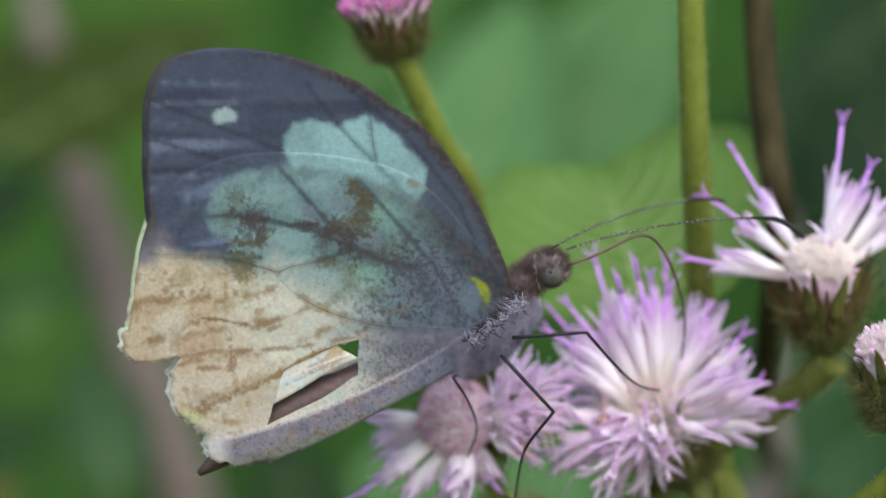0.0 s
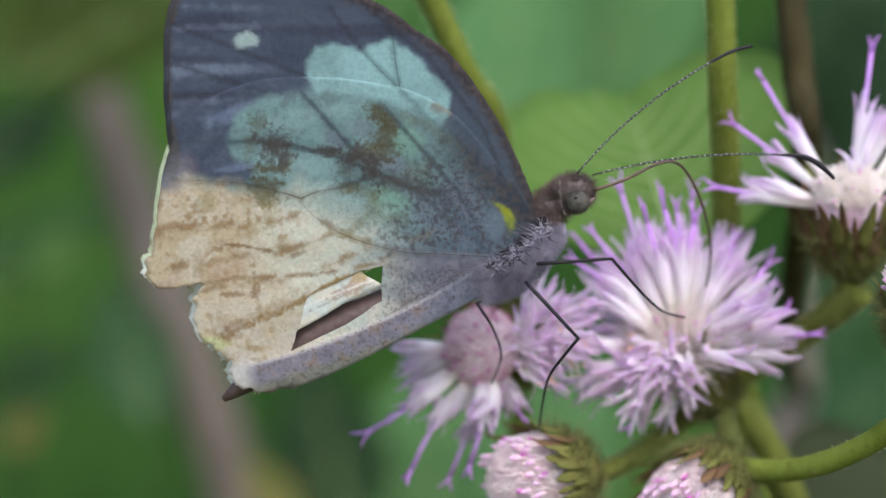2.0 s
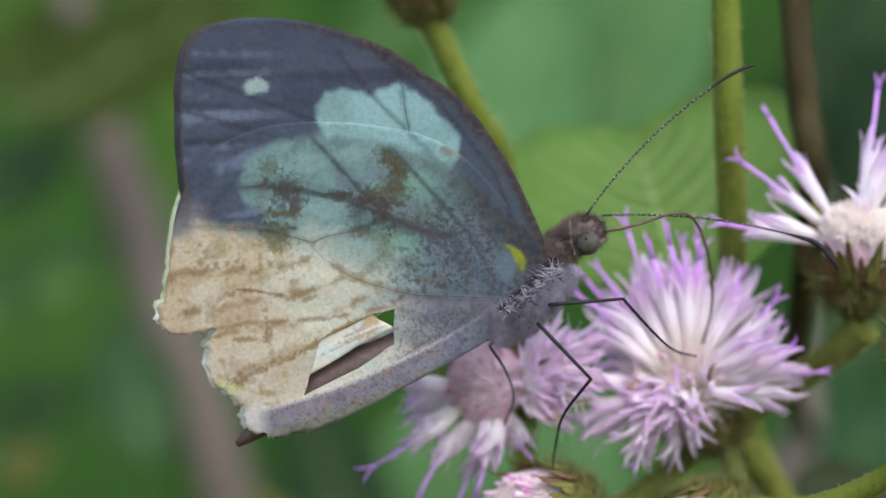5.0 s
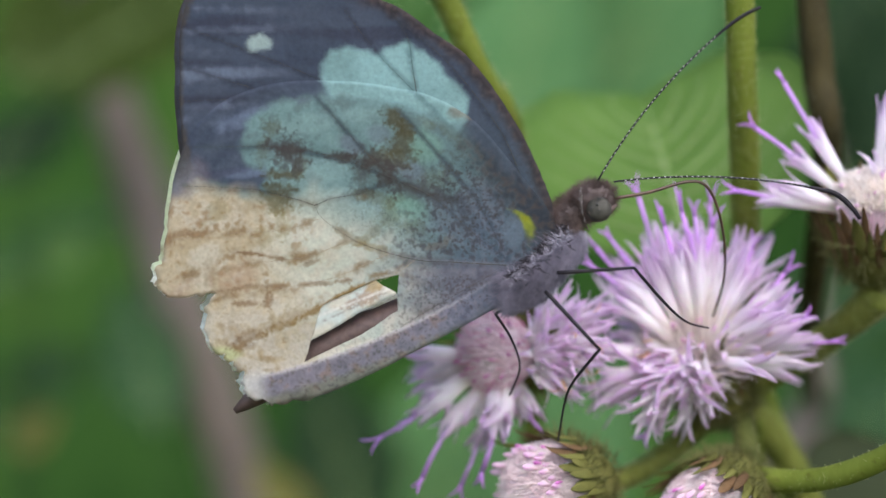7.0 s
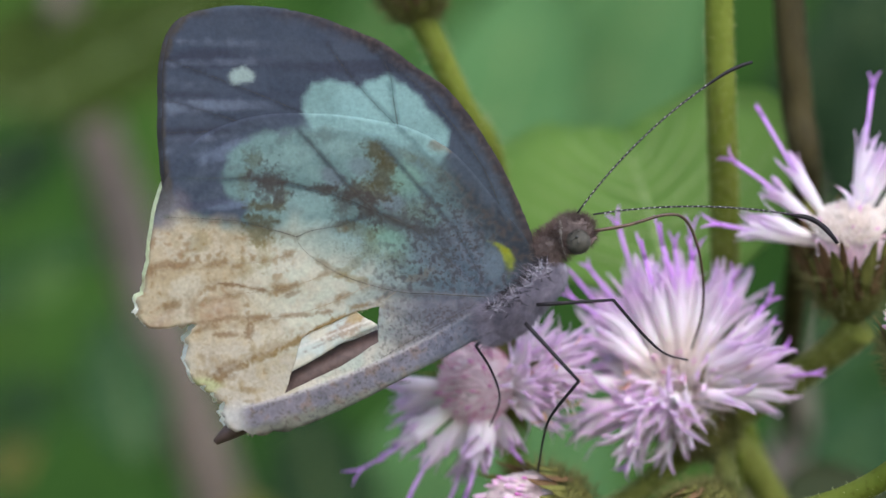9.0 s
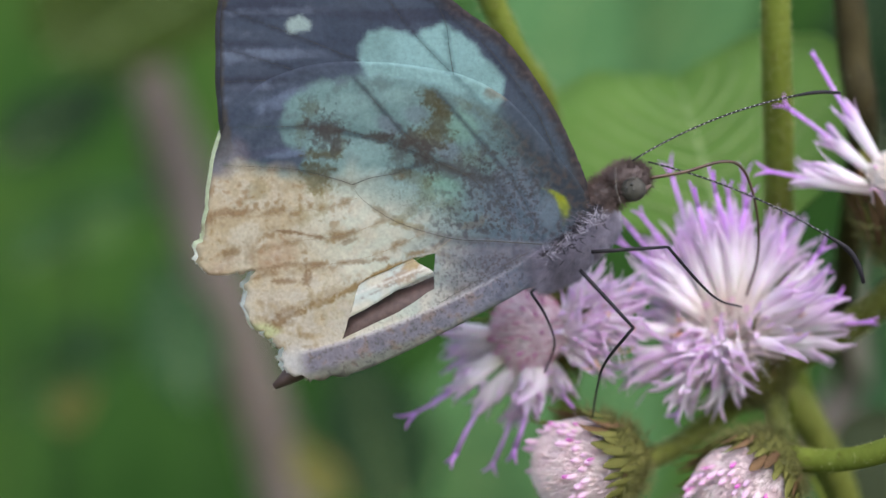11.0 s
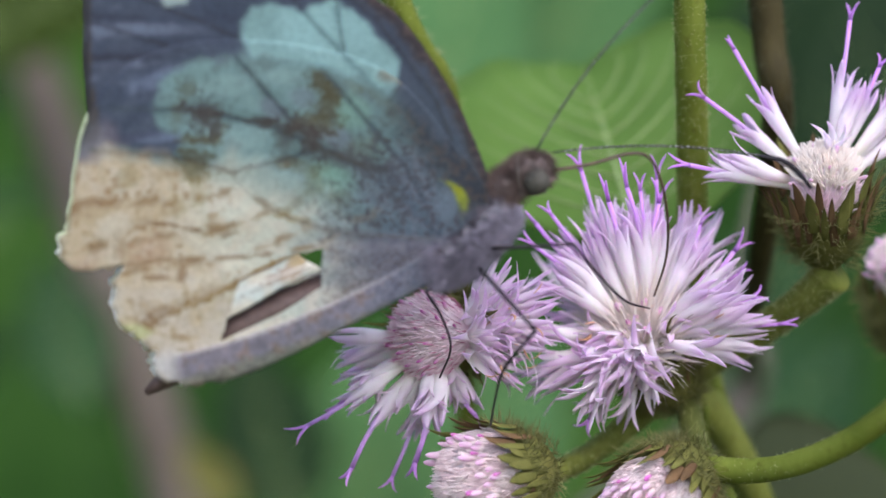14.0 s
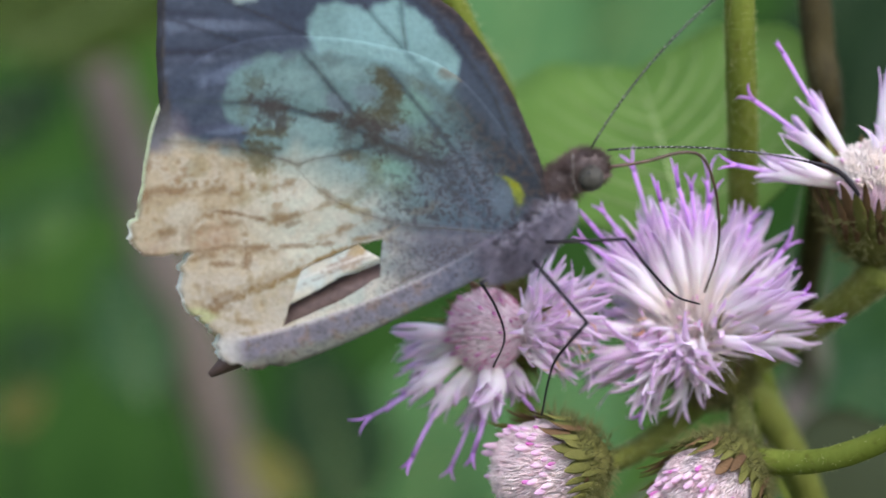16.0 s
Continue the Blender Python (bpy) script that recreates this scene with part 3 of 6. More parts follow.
    side_florets = [(mm(24.84, 111.0, -1.55), 0), (mm(27.12, 111.0, -3.74), 0), (mm(25.85, 110.0, -5.10), 0), (mm(26.02, 112.0, -2.80), 0),
        (mm(28.94, 111.0, -8.59), 0), (mm(27.61, 110.5, -9.38), 0), (mm(24.69, 110.0, -7.23), 0)]
    lower_left = [(mm(10.65, 112.0, -12.19), 0), (mm(12.22, 111.5, -13.28), 0), (mm(14.48, 110.5, -12.98), 0), (mm(16.49, 110.0, -13.07), 0),
        (mm(17.90, 110.5, -14.43), 0), (mm(15.09, 112.0, -15.48), 1.3), (mm(19.26, 109.5, -12.99), 0), (mm(20.57, 110.0, -12.31), 0),
        (mm(21.25, 109.5, -9.65), 0), (mm(10.71, 112.0, -10.46), 0)]
    front = [(mm(9.86, 112.0, -8.32), 0), (mm(9.59, 111.5, -6.64), 0), (mm(12.89, 108.0, -9.57), 0), (mm(15.03, 107.5, -10.61), 0),
        (mm(17.02, 107.5, -10.76), 0), (mm(18.61, 107.5, -9.88), 0)]
    for k, (tip, st) in enumerate(long_styles + upper_brush + side_florets + lower_left + front):
        d = (tip - c).normalized()
        tip_floret(head, c, d * 0.0014 + Vector((0, -0.001, 0)), tip, k * 17 + 3, st, 0.4 if k < 33 else 0.85, 1.15 + 0.2 * math.sin(k * 2.7))
    for k in range(9):
        tip = mm(rng.uniform(11.0, 21.0), rng.uniform(107.5, 110.0), rng.uniform(-14.2, -8.8))
        d = (tip - c).normalized()
        tip_floret(head, c, d * 0.0016 + Vector((0, -0.001, 0)), tip, k * 23 + 9, 0.0, rng.uniform(0.7, 1.1), rng.uniform(1.1, 1.4))
    dome(head, ax, 0.0034, 12, 0.0018, "pale_floret_bud", 30, 0.7, 0.1, disc="cream_bristles")
    dome(head, (-0.2, -0.9, 0.2), 0.0040, 3, 0.0016, "pink_floret_bud", 61, 0.35, 0.1, disc="")
    bristles(head, ax, 0.004, 900, 0.0036, 5)
    bristle_dome(head, ax, 0.0028, 500, 0.0030, CREAMY, 50, 1.4, 0.1, (0, 0.5, 0.5), thick=0.00013)
    spots = [(d * 0.001, d) for d in [Vector((math.cos(q), -0.75, math.sin(q))) for q in (3.3, 3.0, 3.6, 0.4, 0.1, 2.8)]]
    withered(head, [(p + d * 0.0034, d) for p, d in spots], 0.0015, 0.00020, rng)

    # the head under the wing: a pink dome with long florets that hang out of it
    c = mm(4.87, 112.5, -8.20)
    ax = Vector((-0.30, -0.90, -0.12)).normalized()
    head = head_base(root, c, o, ax, 0.0032, 12, "half open head with a bristly pink dome and hanging florets")
    dome(head, (-0.5, -0.82, 0.25), 0.0033, 24, 0.0013, "pink_floret_bud", 31, 1.3, 0.25, comb=(-0.9, -0.1, 0.1), slim=0.7, disc="mauve_bristles")
    bristle_dome(head, (-0.5, -0.82, 0.25), 0.0027, 1000, 0.0009, MAUVE, 51, 1.75, 0.28, (-1.6, -0.15, 0.0), "combed pink bristles", thick=0.00012)
    bristle_dome(head, (-0.5, -0.82, 0.25), 0.0029, 90, 0.0011, MAGENTA, 57, 1.6, 0.28, (-1.6, -0.15, 0.0), "few magenta bristles", thick=0.00005)
    for k, (tip, st) in enumerate(((mm(-3.29, 112.0, -8.33), 0), (mm(-3.03, 113.0, -9.41), 0), (mm(-6.14, 112.0, -15.22), 1.6), (mm(-3.52, 113.0, -14.25), 1.5),
                                   (mm(-2.10, 111.0, -19.00), 1.75), (mm(0.76, 112.0, -19.58), 1.75), (mm(2.44, 110.5, -18.24), 1.65), (mm(-2.21, 112.5, -11.09), 0),
                                   (mm(8.04, 110.0, -14.16), 1.5), (mm(1.82, 112.5, -14.21), 0), (mm(6.81, 110.0, -13.12), 0), (mm(4.37, 109.5, -13.59), 0),
                                   (mm(-0.60, 111.5, -12.60), 0), (mm(0.90, 111.0, -13.20), 0), (mm(3.20, 110.5, -14.00), 0), (mm(-2.50, 112.0, -10.20), 0), (mm(6.00, 110.0, -11.60), 0))):
        d = (tip - c).normalized()
        tip_floret(head, c, Vector((d.x, 0, d.z)) * 0.0018 + Vector((0, -0.0006, 0)), tip, k * 29 + 1, st, 0.4, 1.32 + 0.22 * math.sin(k * 2.3))
    for k, tip in enumerate((mm(7.21, 108.0, -5.16), mm(8.64, 108.0, -6.15), mm(10.17, 109.0, -6.81), mm(7.41, 107.5, -7.34), mm(9.08, 108.0, -8.18), mm(10.61, 109.0, -8.45),
                             mm(7.89, 108.0, -9.61), mm(9.62, 109.0, -10.51), mm(8.50, 109.0, -4.58), mm(10.03, 110.0, -5.02), mm(10.51, 111.0, -3.19), mm(11.40, 111.0, -6.09),
                             mm(11.06, 111.0, -10.70))):
        tip_floret(head, c, Vector((0.0012 + 0.0004 * math.sin(k * 2.1), -0.0010, 0.0006 * math.cos(k * 1.7))), tip, k * 13 + 5, 0.0, 0.9, 1.1)

    rng = random.Random(77)
    for k in range(20):
        tip = mm(rng.uniform(8.6, 13.6), rng.uniform(108.5, 111.5), rng.uniform(-11.0, -2.4))
        tip_floret(head, c, Vector((0.0014, -0.0008, 0.0006 * math.cos(k * 1.7))), tip, k * 11 + 4, 0.0, rng.uniform(0.9, 1.5), rng.uniform(0.9, 1.25))
    spots = [(Vector((rng.uniform(0.003, 0.007), -0.0035 + rng.uniform(-0.0008, 0.0008), rng.uniform(-0.003, 0.004))), Vector((rng.uniform(-1, 1), -0.4, rng.uniform(-1, 1)))) for _ in range(14)]
    withered(head, spots, 0.0011, 0.00014, rng)

    # the upright head
    c = mm(32.69, 111.0, 1.83)
    ax = Vector((-0.16, -0.36, 0.9)).normalized()
    head = head_base(root, c, o, ax, 0.0031, 13, "upright open head with spreading lilac florets over brown bracts", bracts=96, bract_len=0.0032, red=0.5, deep=1.7, broad=1.5, hug=0.9, fuzzy=800)
    dome(head, (-0.14, -0.6, 0.8), 0.0029, 14, 0.0012, "pale_floret_bud", 33, 1.3, 0.55, slim=0.9)
    bristle_dome(head, (-0.14, -0.6, 0.8), 0.0026, 800, 0.0007, CREAMY, 52, 1.1, 0.6, (-0.2, 0, 0.6), thick=0.00013)
    bristle_dome(head, (-0.14, -0.9, 0.3), 0.0023, 400, 0.0009, MAUVE, 56, 1.2, 0.40, (0, 0, 0.9), "pinkish bristles round the dome", thick=0.0001)
    for k, (tip, st) in enumerate(((mm(20.81, 109.5, 4.69), 1.4), (mm(22.51, 110.0, 10.00), 1.75), (mm(25.27, 111.0, 14.31), 1.75), (mm(35.08, 112.0, 16.81), 1.7),
                                   (mm(35.85, 111.0, 10.72), 0), (mm(37.00, 110.0, 13.00), 1.5), (mm(40.89, 111.0, 11.96), 1.7), (mm(39.88, 111.0, 7.63), 0),
                                   (mm(24.86, 110.5, 5.65), 0), (mm(24.39, 110.5, 4.09), 0), (mm(36.04, 112.0, 11.02), 0), (mm(33.36, 108.0, 6.93), 0),
                                   (mm(37.85, 110.0, 9.30), 0))):
        d = (tip - c).normalized()
        tip_floret(head, c, d * 0.0021 + Vector((0, 0, 0.0005)), tip, k * 37 + 2, st, 0.5, 1.2)

    # closed heads: pale combed bristles, lilac tips near the bracts
    c = mm(8.87, 108.5, -17.87)
    ax = Vector((-0.86, -0.5, -0.05)).normalized()
    head = head_base(root, c, o, ax, 0.0034, 14, "closed pink and cream flower bud in green bracts", bracts=96, bract_len=0.0030, red=0.3, deep=1.35, broad=1.5, fuzzy=1100, hug=1.0)
    dome(head, ax, 0.0040, 46, 0.0021, "pale_floret_bud", 34, 1.5, 0.25, ring=0.95, comb=ax * 3.0, slim=0.75)
    dome(head, ax, 0.0049, 12, 0.0009, "magenta_floret_bud", 38, 1.45, 0.25, ring=0.6, comb=ax * 2.6, slim=1.3, disc="")
    bristle_dome(head, ax, 0.0034, 4200, 0.0007, ROSY, 53, 1.9, 0.25, ax * 3.2, thick=0.00012)
    c = mm(20.61, 108.0, -19.00)
    ax = Vector((-0.62, -0.62, -0.48)).normalized()
    head = head_base(root, c, o, ax, 0.0034, 15, "closed pink and cream flower bud in green bracts", bracts=96, bract_len=0.0030, red=0.26, deep=1.4, broad=1.5, fuzzy=1100, hug=1.0)
    dome(head, ax, 0.0040, 50, 0.0021, "pale_floret_bud", 35, 1.5, 0.3, ring=0.85, comb=ax * 3.0, slim=0.75)
    dome(head, ax, 0.0049, 12, 0.0009, "magenta_floret_bud", 39, 1.45, 0.3, ring=0.6, comb=ax * 2.6, slim=1.3, disc="")
    bristle_dome(head, ax, 0.0034, 4200, 0.0007, ROSY, 54, 1.9, 0.3, ax * 3.2, thick=0.00012)
    c = mm(33.90, 97.0, -4.10)
    ax = Vector((-0.08, -0.3, 0.95)).normalized()
    head = head_base(root, c, o, ax, 0.0023, 16, "closed cream flower bud in green bracts", bracts=64, bract_len=0.0027, red=0.1, deep=1.9, broad=1.5, hug=0.7)
    dome(head, ax, 0.0026, 40, 0.0014, "pale_floret_bud", 36, 1.6, 0.3, comb=ax * 0.5)
    bristle_dome(head, ax, 0.0023, 1200, 0.0009, ROSY, 55, 1.3, 0.3, ax * 1.2, thick=0.0001)


def top_bud():
    o = mm(-1.05, 114.0, 22.95)
    root = thing("flower_bud", o, "closed pink flower bud with brown bracts on a green stalk", "flower")
    ax = Vector((-0.18, -0.3, 0.92)).normalized()
    head = head_base(root, o, o, ax, 0.0024, 17, "", bracts=50, bract_len=0.0034, red=0.55, deep=1.15, fuzzy=500, broad=1.3, hug=0.4)
    dome(head, ax, 0.0029, 110, 0.0022, "pink_floret_bud", 37, 1.5, 0.4, comb=ax * 0.7, slim=0.9)
    dome(head, ax, 0.0031, 40, 0.0020, "cream_floret_bud", 40, 1.6, 0.3, ring=1.0, comb=ax * 0.7, slim=0.8, disc="")
    stem("stalk", [mm(-0.69, 114.0, 21.29), mm(0.91, 115.0, 18.43), mm(3.24, 117.0, 13.54), mm(5.93, 122.0, 8.69), mm(8.30, 142.0, -11.18), mm(9.79, 152.0, -24.79), mm(11.00, 160.0, -38.55), mm(17.45, 190.0, -178.67)],
         [0.0011, 0.0010, 0.0011, 0.0011, 0.0011, 0.0012, 0.0014, 0.002], STEM_GREEN, root, o, hair=900, seed=8, grounded=True)


def tall_stems():
    p = mm(22.65, 110.0, 13.77)
    root = thing("plant_stem", p, "upright hairy yellow-green plant stem behind the flowers", "stem")
    stem("stalk", [mm(21.53, 107.0, 47.61), mm(22.27, 109.0, 23.00), mm(22.85, 111.0, 13.89), mm(23.95, 115.0, 6.32), mm(25.18, 120.0, -1.83), mm(27.13, 124.0, -12.52), mm(31.75, 128.0, -22.91), mm(37.41, 134.0, -44.89), mm(45.39, 150.0, -161.39)],
         [0.00108, 0.0011, 0.00115, 0.0012, 0.0012, 0.0013, 0.0014, 0.0016, 0.002], STEM_GREEN, root, p, n=60, hair=3600, hair_len=0.00028, seed=9, grounded=True)
    p = mm(31.28, 119.0, 14.90)
    root = thing("woody_stem", p, "upright hairy dark brown plant stem behind the flowers", "stem")
    stem("stalk", [mm(29.47, 119.0, 52.95), mm(30.07, 119.0, 25.11), mm(30.77, 119.0, 14.90), mm(32.32, 122.0, 6.71), mm(40.05, 160.0, -12.35), mm(80.25, 315.0, -35.86), mm(64.73, 320.0, -51.70), mm(47.27, 320.0, -64.40), mm(24.94, 320.0, -83.39), mm(-9.53, 320.0, -129.02)],
         [0.0012, 0.00125, 0.0013, 0.00122, 0.0012, 0.002, 0.002, 0.002, 0.002, 0.002], STEM_BROWN, root, p, n=60, hair=2000, hair_len=0.0005, hair_mat=HAIR_DULL, seed=10, grounded=True)


# ---------------------------------------------------------------- butterfly
PIVOT = mm(5.0, 100.0, -1.5)
ROOT_X, ROOT_Z = (4.72, -1.13)


def mix3(a, b, t):
    return tuple(p + (q - p) * t for p, q in zip(a, b))


TEAL, PALE = (0.150, 0.252, 0.236), (0.275, 0.46, 0.445)
UMBER = (0.041, 0.031, 0.027)
PATCH = [(-8.46, 12.75), (-7.76, 13.69), (-6.36, 13.92), (-4.48, 13.38), (-4.02, 13.84), (-2.38, 14.31), (-0.86, 13.22), (0.62, 11.74), (1.91, 10.33), (1.60, 8.81), (0.23, 6.98), (-3.67, 7.84), (-7.18, 9.20), (-8.31, 11.35)]
TEAR = [(-9.52, -7.76), (-8.89, -5.81), (-8.42, -4.02), (-7.68, -3.51), (-6.40, -3.00), (-4.76, -2.18), (-3.04, -1.75), (-3.16, -3.08), (-3.12, -4.25), (-5.62, -5.89)]
DUST = [(1.01, 3.74, 2.8, 2.6, 0.9), (-0.55, 0.62, 3.0, 1.5, 0.7), (2.96, 1.21, 2.4, 2.4, 0.8), (-4.45, 2.18, 2.6, 1.6, 0.4), (-3.67, 5.89, 2.6, 2.2, 0.4),
        (0.6, -3.2, 3.6, 1.6, 0.8), (-3.67, -7.37, 8.0, 2.0, 0.35)]
CELL_A, CELL_B, CELL_C = (-8.81, 3.00), (-7.57, 1.52), (-1.91, -0.74)
FORE_VEINS = [[(5.69, 1.60), (1.40, 7.45), (-1.79, 10.65), (-4.37, 13.30), (-6.79, 16.42)], [(-1.79, 10.65), (-2.11, 12.52), (-2.42, 14.47), (-3.67, 16.61)],
              [(5.69, 0.82), (-0.94, 7.84), (-8.74, 11.74), (-17.70, 15.25)], [(4.52, 0.82), (-3.28, 7.84), (-10.30, 10.18), (-17.90, 12.52)],
              [(6.28, 2.38), (4.13, 7.84), (0.23, 12.91), (-4.06, 16.42)], [(-10.30, 10.18), (-13.80, 10.26), (-17.70, 10.18)]]
HIND_VEINS = [[(4.52, -1.13), (0.62, -0.90), CELL_C, (-5.42, 0.27), CELL_B, (-8.50, 2.38), CELL_A], [CELL_A, (-10.30, 3.47), (-13.02, 4.09), (-17.70, 4.33)],
              [CELL_A, (-7.57, 3.47), (-5.62, 3.86), (-3.28, 4.80)], [(-3.28, 4.80), (-6.79, 6.12), (-11.07, 6.98), (-17.31, 6.98)],
              [(-3.28, 4.80), (-0.55, 3.47), (2.18, 1.01), (4.52, -0.82)], [(-3.28, 4.80), (-5.62, 6.98), (-8.74, 10.49)],
              [(-8.50, 2.07), (-11.07, 1.29), (-14.19, 1.13), (-18.87, 0.58)], [(-6.20, 0.66), (-9.52, -0.55), (-13.80, -1.05), (-18.48, -1.99)],
              [(-3.67, -0.27), (-7.57, -1.99), (-11.85, -2.77), (-15.56, -3.47)], [CELL_C, (-3.67, -1.91), (-8.74, -4.06), (-14.19, -6.28)],
              [(4.13, 0.04), (2.18, 3.55), (0.23, 5.89), (-3.28, 9.79)], [(3.74, -1.52), (-1.72, -4.64), (-6.79, -7.76), (-11.46, -9.87)]]


# marks of the worn hindwing: place, half width and height in millimetres, turn in degrees, strength
OLIVE_MARKS = [(-3.00, 6.83, 1.08, 1.45, -15, 0.95), (-4.10, 6.42, 1.15, 0.58, 15, 0.90), (-3.43, 8.97, 0.85, 0.70, -25, 1.00), (-2.65, 8.38, 0.75, 0.45, -30, 0.80),
               (-11.23, 3.55, 1.05, 1.10, 0, 0.95), (-10.61, 2.69, 0.47, 0.47, 0, 0.40), (-10.88, 5.07, 1.45, 0.36, 0, 1.00), (-9.71, 5.81, 0.40, 0.75, 10, 0.70),
               (-11.78, 8.31, 0.62, 0.72, 0, 0.60), (-12.40, 6.75, 0.45, 0.95, 0, 0.45), (-15.52, 2.54, 0.95, 0.70, 20, 0.50), (-16.46, 1.75, 0.55, 0.27, 30, 0.40),
               (-5.62, 3.78, 1.09, 0.35, 0, 0.55)]
OLIVE_DRIFT = [(-4.52, 3.47, 1.01, 0.55, -10, 0.50), (-3.67, 2.38, 0.78, 0.78, -30, 0.50), (-2.03, 1.52, 1.01, 0.47, -20, 0.50), (-2.96, 3.47, 0.47, 0.31, 0, 0.30),
               (-4.68, 1.29, 0.47, 0.47, 0, 0.45), (-5.42, 0.62, 0.62, 0.31, 30, 0.50), (-4.64, 0.04, 0.86, 0.31, -12, 0.60), (-0.55, 4.72, 1.01, 0.86, 0, 0.40),
               (1.40, 7.14, 0.55, 0.47, 0, 0.30), (0.23, 8.15, 1.01, 0.39, -35, 0.35), (-1.01, 8.54, 0.78, 0.35, -30, 0.35), (-6.71, 10.65, 1.01, 0.31, -5, 0.25),
               (-11.08, 1.79, 0.62, 0.86, 0, 0.45), (-12.25, 0.82, 0.55, 0.86, 0, 0.40)]
UMBER_MARKS = [(-10.61, 6.67, 0.95, 0.60, 0, 0.95), (-11.47, 6.98, 0.55, 0.23, -15, 0.50), (-6.71, 6.32, 1.01, 0.20, -5, 0.90), (-4.84, 6.01, 1.33, 0.35, -16, 0.85),
               (-3.74, 4.80, 0.86, 0.43, -20, 0.80), (-1.91, 4.13, 1.48, 0.35, -18, 0.75), (-0.04, 3.55, 0.94, 0.31, -12, 0.75), (-5.62, 5.03, 0.55, 0.62, 0, 0.50),
               (0.23, 5.19, 0.23, 0.35, -20, 0.50), (1.09, 3.47, 0.62, 0.23, 0, 0.60), (1.60, 2.77, 0.55, 0.23, 20, 0.50), (3.20, 5.50, 0.47, 0.31, -30, 0.30),
               (1.21, 6.98, 0.39, 0.23, 0, 0.35)]
RUST_MARKS = [(-18.10, 1.01, 1.01, 0.31, 15, 0.55), (-16.54, 1.13, 1.17, 0.20, 8, 0.45), (-13.22, -0.31, 1.33, 0.16, -4, 0.85),
              (-11.66, -0.58, 0.78, 0.16, -12, 0.80), (-9.05, -0.94, 0.62, 0.16, 18, 0.55), (-13.42, -2.61, 1.17, 0.16, 5, 0.55),
              (-11.47, -2.54, 0.86, 0.20, 0, 0.60), (-8.74, -2.38, 1.01, 0.16, 3, 0.60), (-13.42, -3.74, 1.01, 0.20, 0, 0.70), (-11.97, -3.59, 0.35, 0.55, 0, 0.75),
              (-6.71, -2.18, 0.62, 0.16, 6, 0.75), (-15.95, -1.52, 0.39, 1.17, 0, 0.25), (-14.98, -2.89, 0.94, 0.16, 10, 0.40),
              (-13.42, -6.28, 1.17, 0.55, 30, 0.50), (-14.39, -5.81, 0.78, 1.33, 20, 0.28)]
OCHRE_MARKS = [(-6.40, -2.96, 1.72, 0.20, 24, 0.90), (-8.74, -4.17, 1.56, 0.23, 28, 0.85), (-11.08, -5.26, 1.40, 0.27, 24, 0.70),
               (-13.42, -6.43, 1.17, 0.23, 25, 0.45), (-12.05, -7.57, 0.78, 0.27, 0, 0.50), (-10.69, -4.64, 1.56, 0.39, 20, 0.35),
               (-4.06, -1.72, 1.01, 0.16, 8, 0.80), (-2.57, -1.83, 0.62, 0.20, -10, 0.50), (-13.81, -8.35, 0.62, 0.31, 30, 0.50),
               (-11.86, -8.35, 0.62, 0.20, 0, 0.40), (-0.47, 0.20, 0.94, 0.27, 14, 0.60), (0.31, 0.66, 0.47, 0.23, 30, 0.50), (-1.91, -2.30, 1.01, 0.31, 0, 0.35),
               (-1.52, -4.06, 0.86, 0.55, 20, 0.30), (-5.62, 3.55, 0.39, 0.23, 0, 0.20)]
PALE_MARKS = [(-8.35, 5.50, 2.18, 0.70, 0, 0.60), (-5.23, 2.57, 1.72, 1.01, -12, 0.45), (-9.32, 8.54, 2.26, 0.78, 8, 0.45), (-5.62, 10.76, 2.50, 0.39, -6, 0.75),
              (-7.18, 7.45, 1.17, 0.62, -10, 0.25), (-9.52, 2.69, 1.01, 0.55, -20, 0.60), (-7.57, 3.74, 1.56, 0.31, 14, 0.60), (-1.64, 10.18, 1.17, 0.31, -35, 0.40),
              (-5.62, 9.20, 1.56, 0.55, 0, 0.40)]
JADE_MARKS = [(-2.42, 2.69, 1.64, 1.01, -20, 0.85), (-1.13, 6.98, 1.09, 1.17, -40, 0.60), (-1.64, 7.45, 0.62, 1.17, -20, 0.40), (-3.67, 1.79, 1.17, 0.62, -10, 0.40)]
LILAC_MARKS = [(-2.18, 5.34, 1.01, 0.66, -10, 0.75), (-4.37, 7.92, 0.94, 0.70, -10, 0.55), (-6.32, 7.14, 1.01, 0.58, -35, 0.75), (0.62, 2.18, 1.95, 1.33, -20, 0.50),
               (2.57, 2.77, 1.56, 1.56, 0, 0.55), (2.38, 4.33, 1.17, 0.70, -30, 0.40), (-2.50, -1.13, 0.94, 0.39, 0, 0.50), (-0.55, -1.91, 1.33, 0.55, 10, 0.45)]
SLATE_EDGE = [(-20.83, 14.86), (-5.62, 13.69), (-5.23, 11.43), (-7.18, 11.04), (-9.32, 10.49), (-11.86, 9.95), (-13.18, 9.01), (-13.81, 7.61), (-13.73, 5.97), (-12.25, 5.50), (-12.01, 4.80), (-12.56, 4.09), (-14.20, 4.02), (-16.07, 4.49), (-17.12, 5.11), (-17.71, 6.28), (-20.83, 7.45)]
CREAM_EDGE = [(-20.83, 4.13), (-18.17, 3.55), (-16.85, 4.41), (-14.98, 4.02), (-12.79, 3.71), (-11.08, 2.92), (-9.20, 3.10), (-7.60, 2.50), (-5.62, 1.55), (-3.28, 0.45), (-0.94, -0.80), (0.62, -3.08), (-0.94, -10.88), (-20.83, -12.44)]


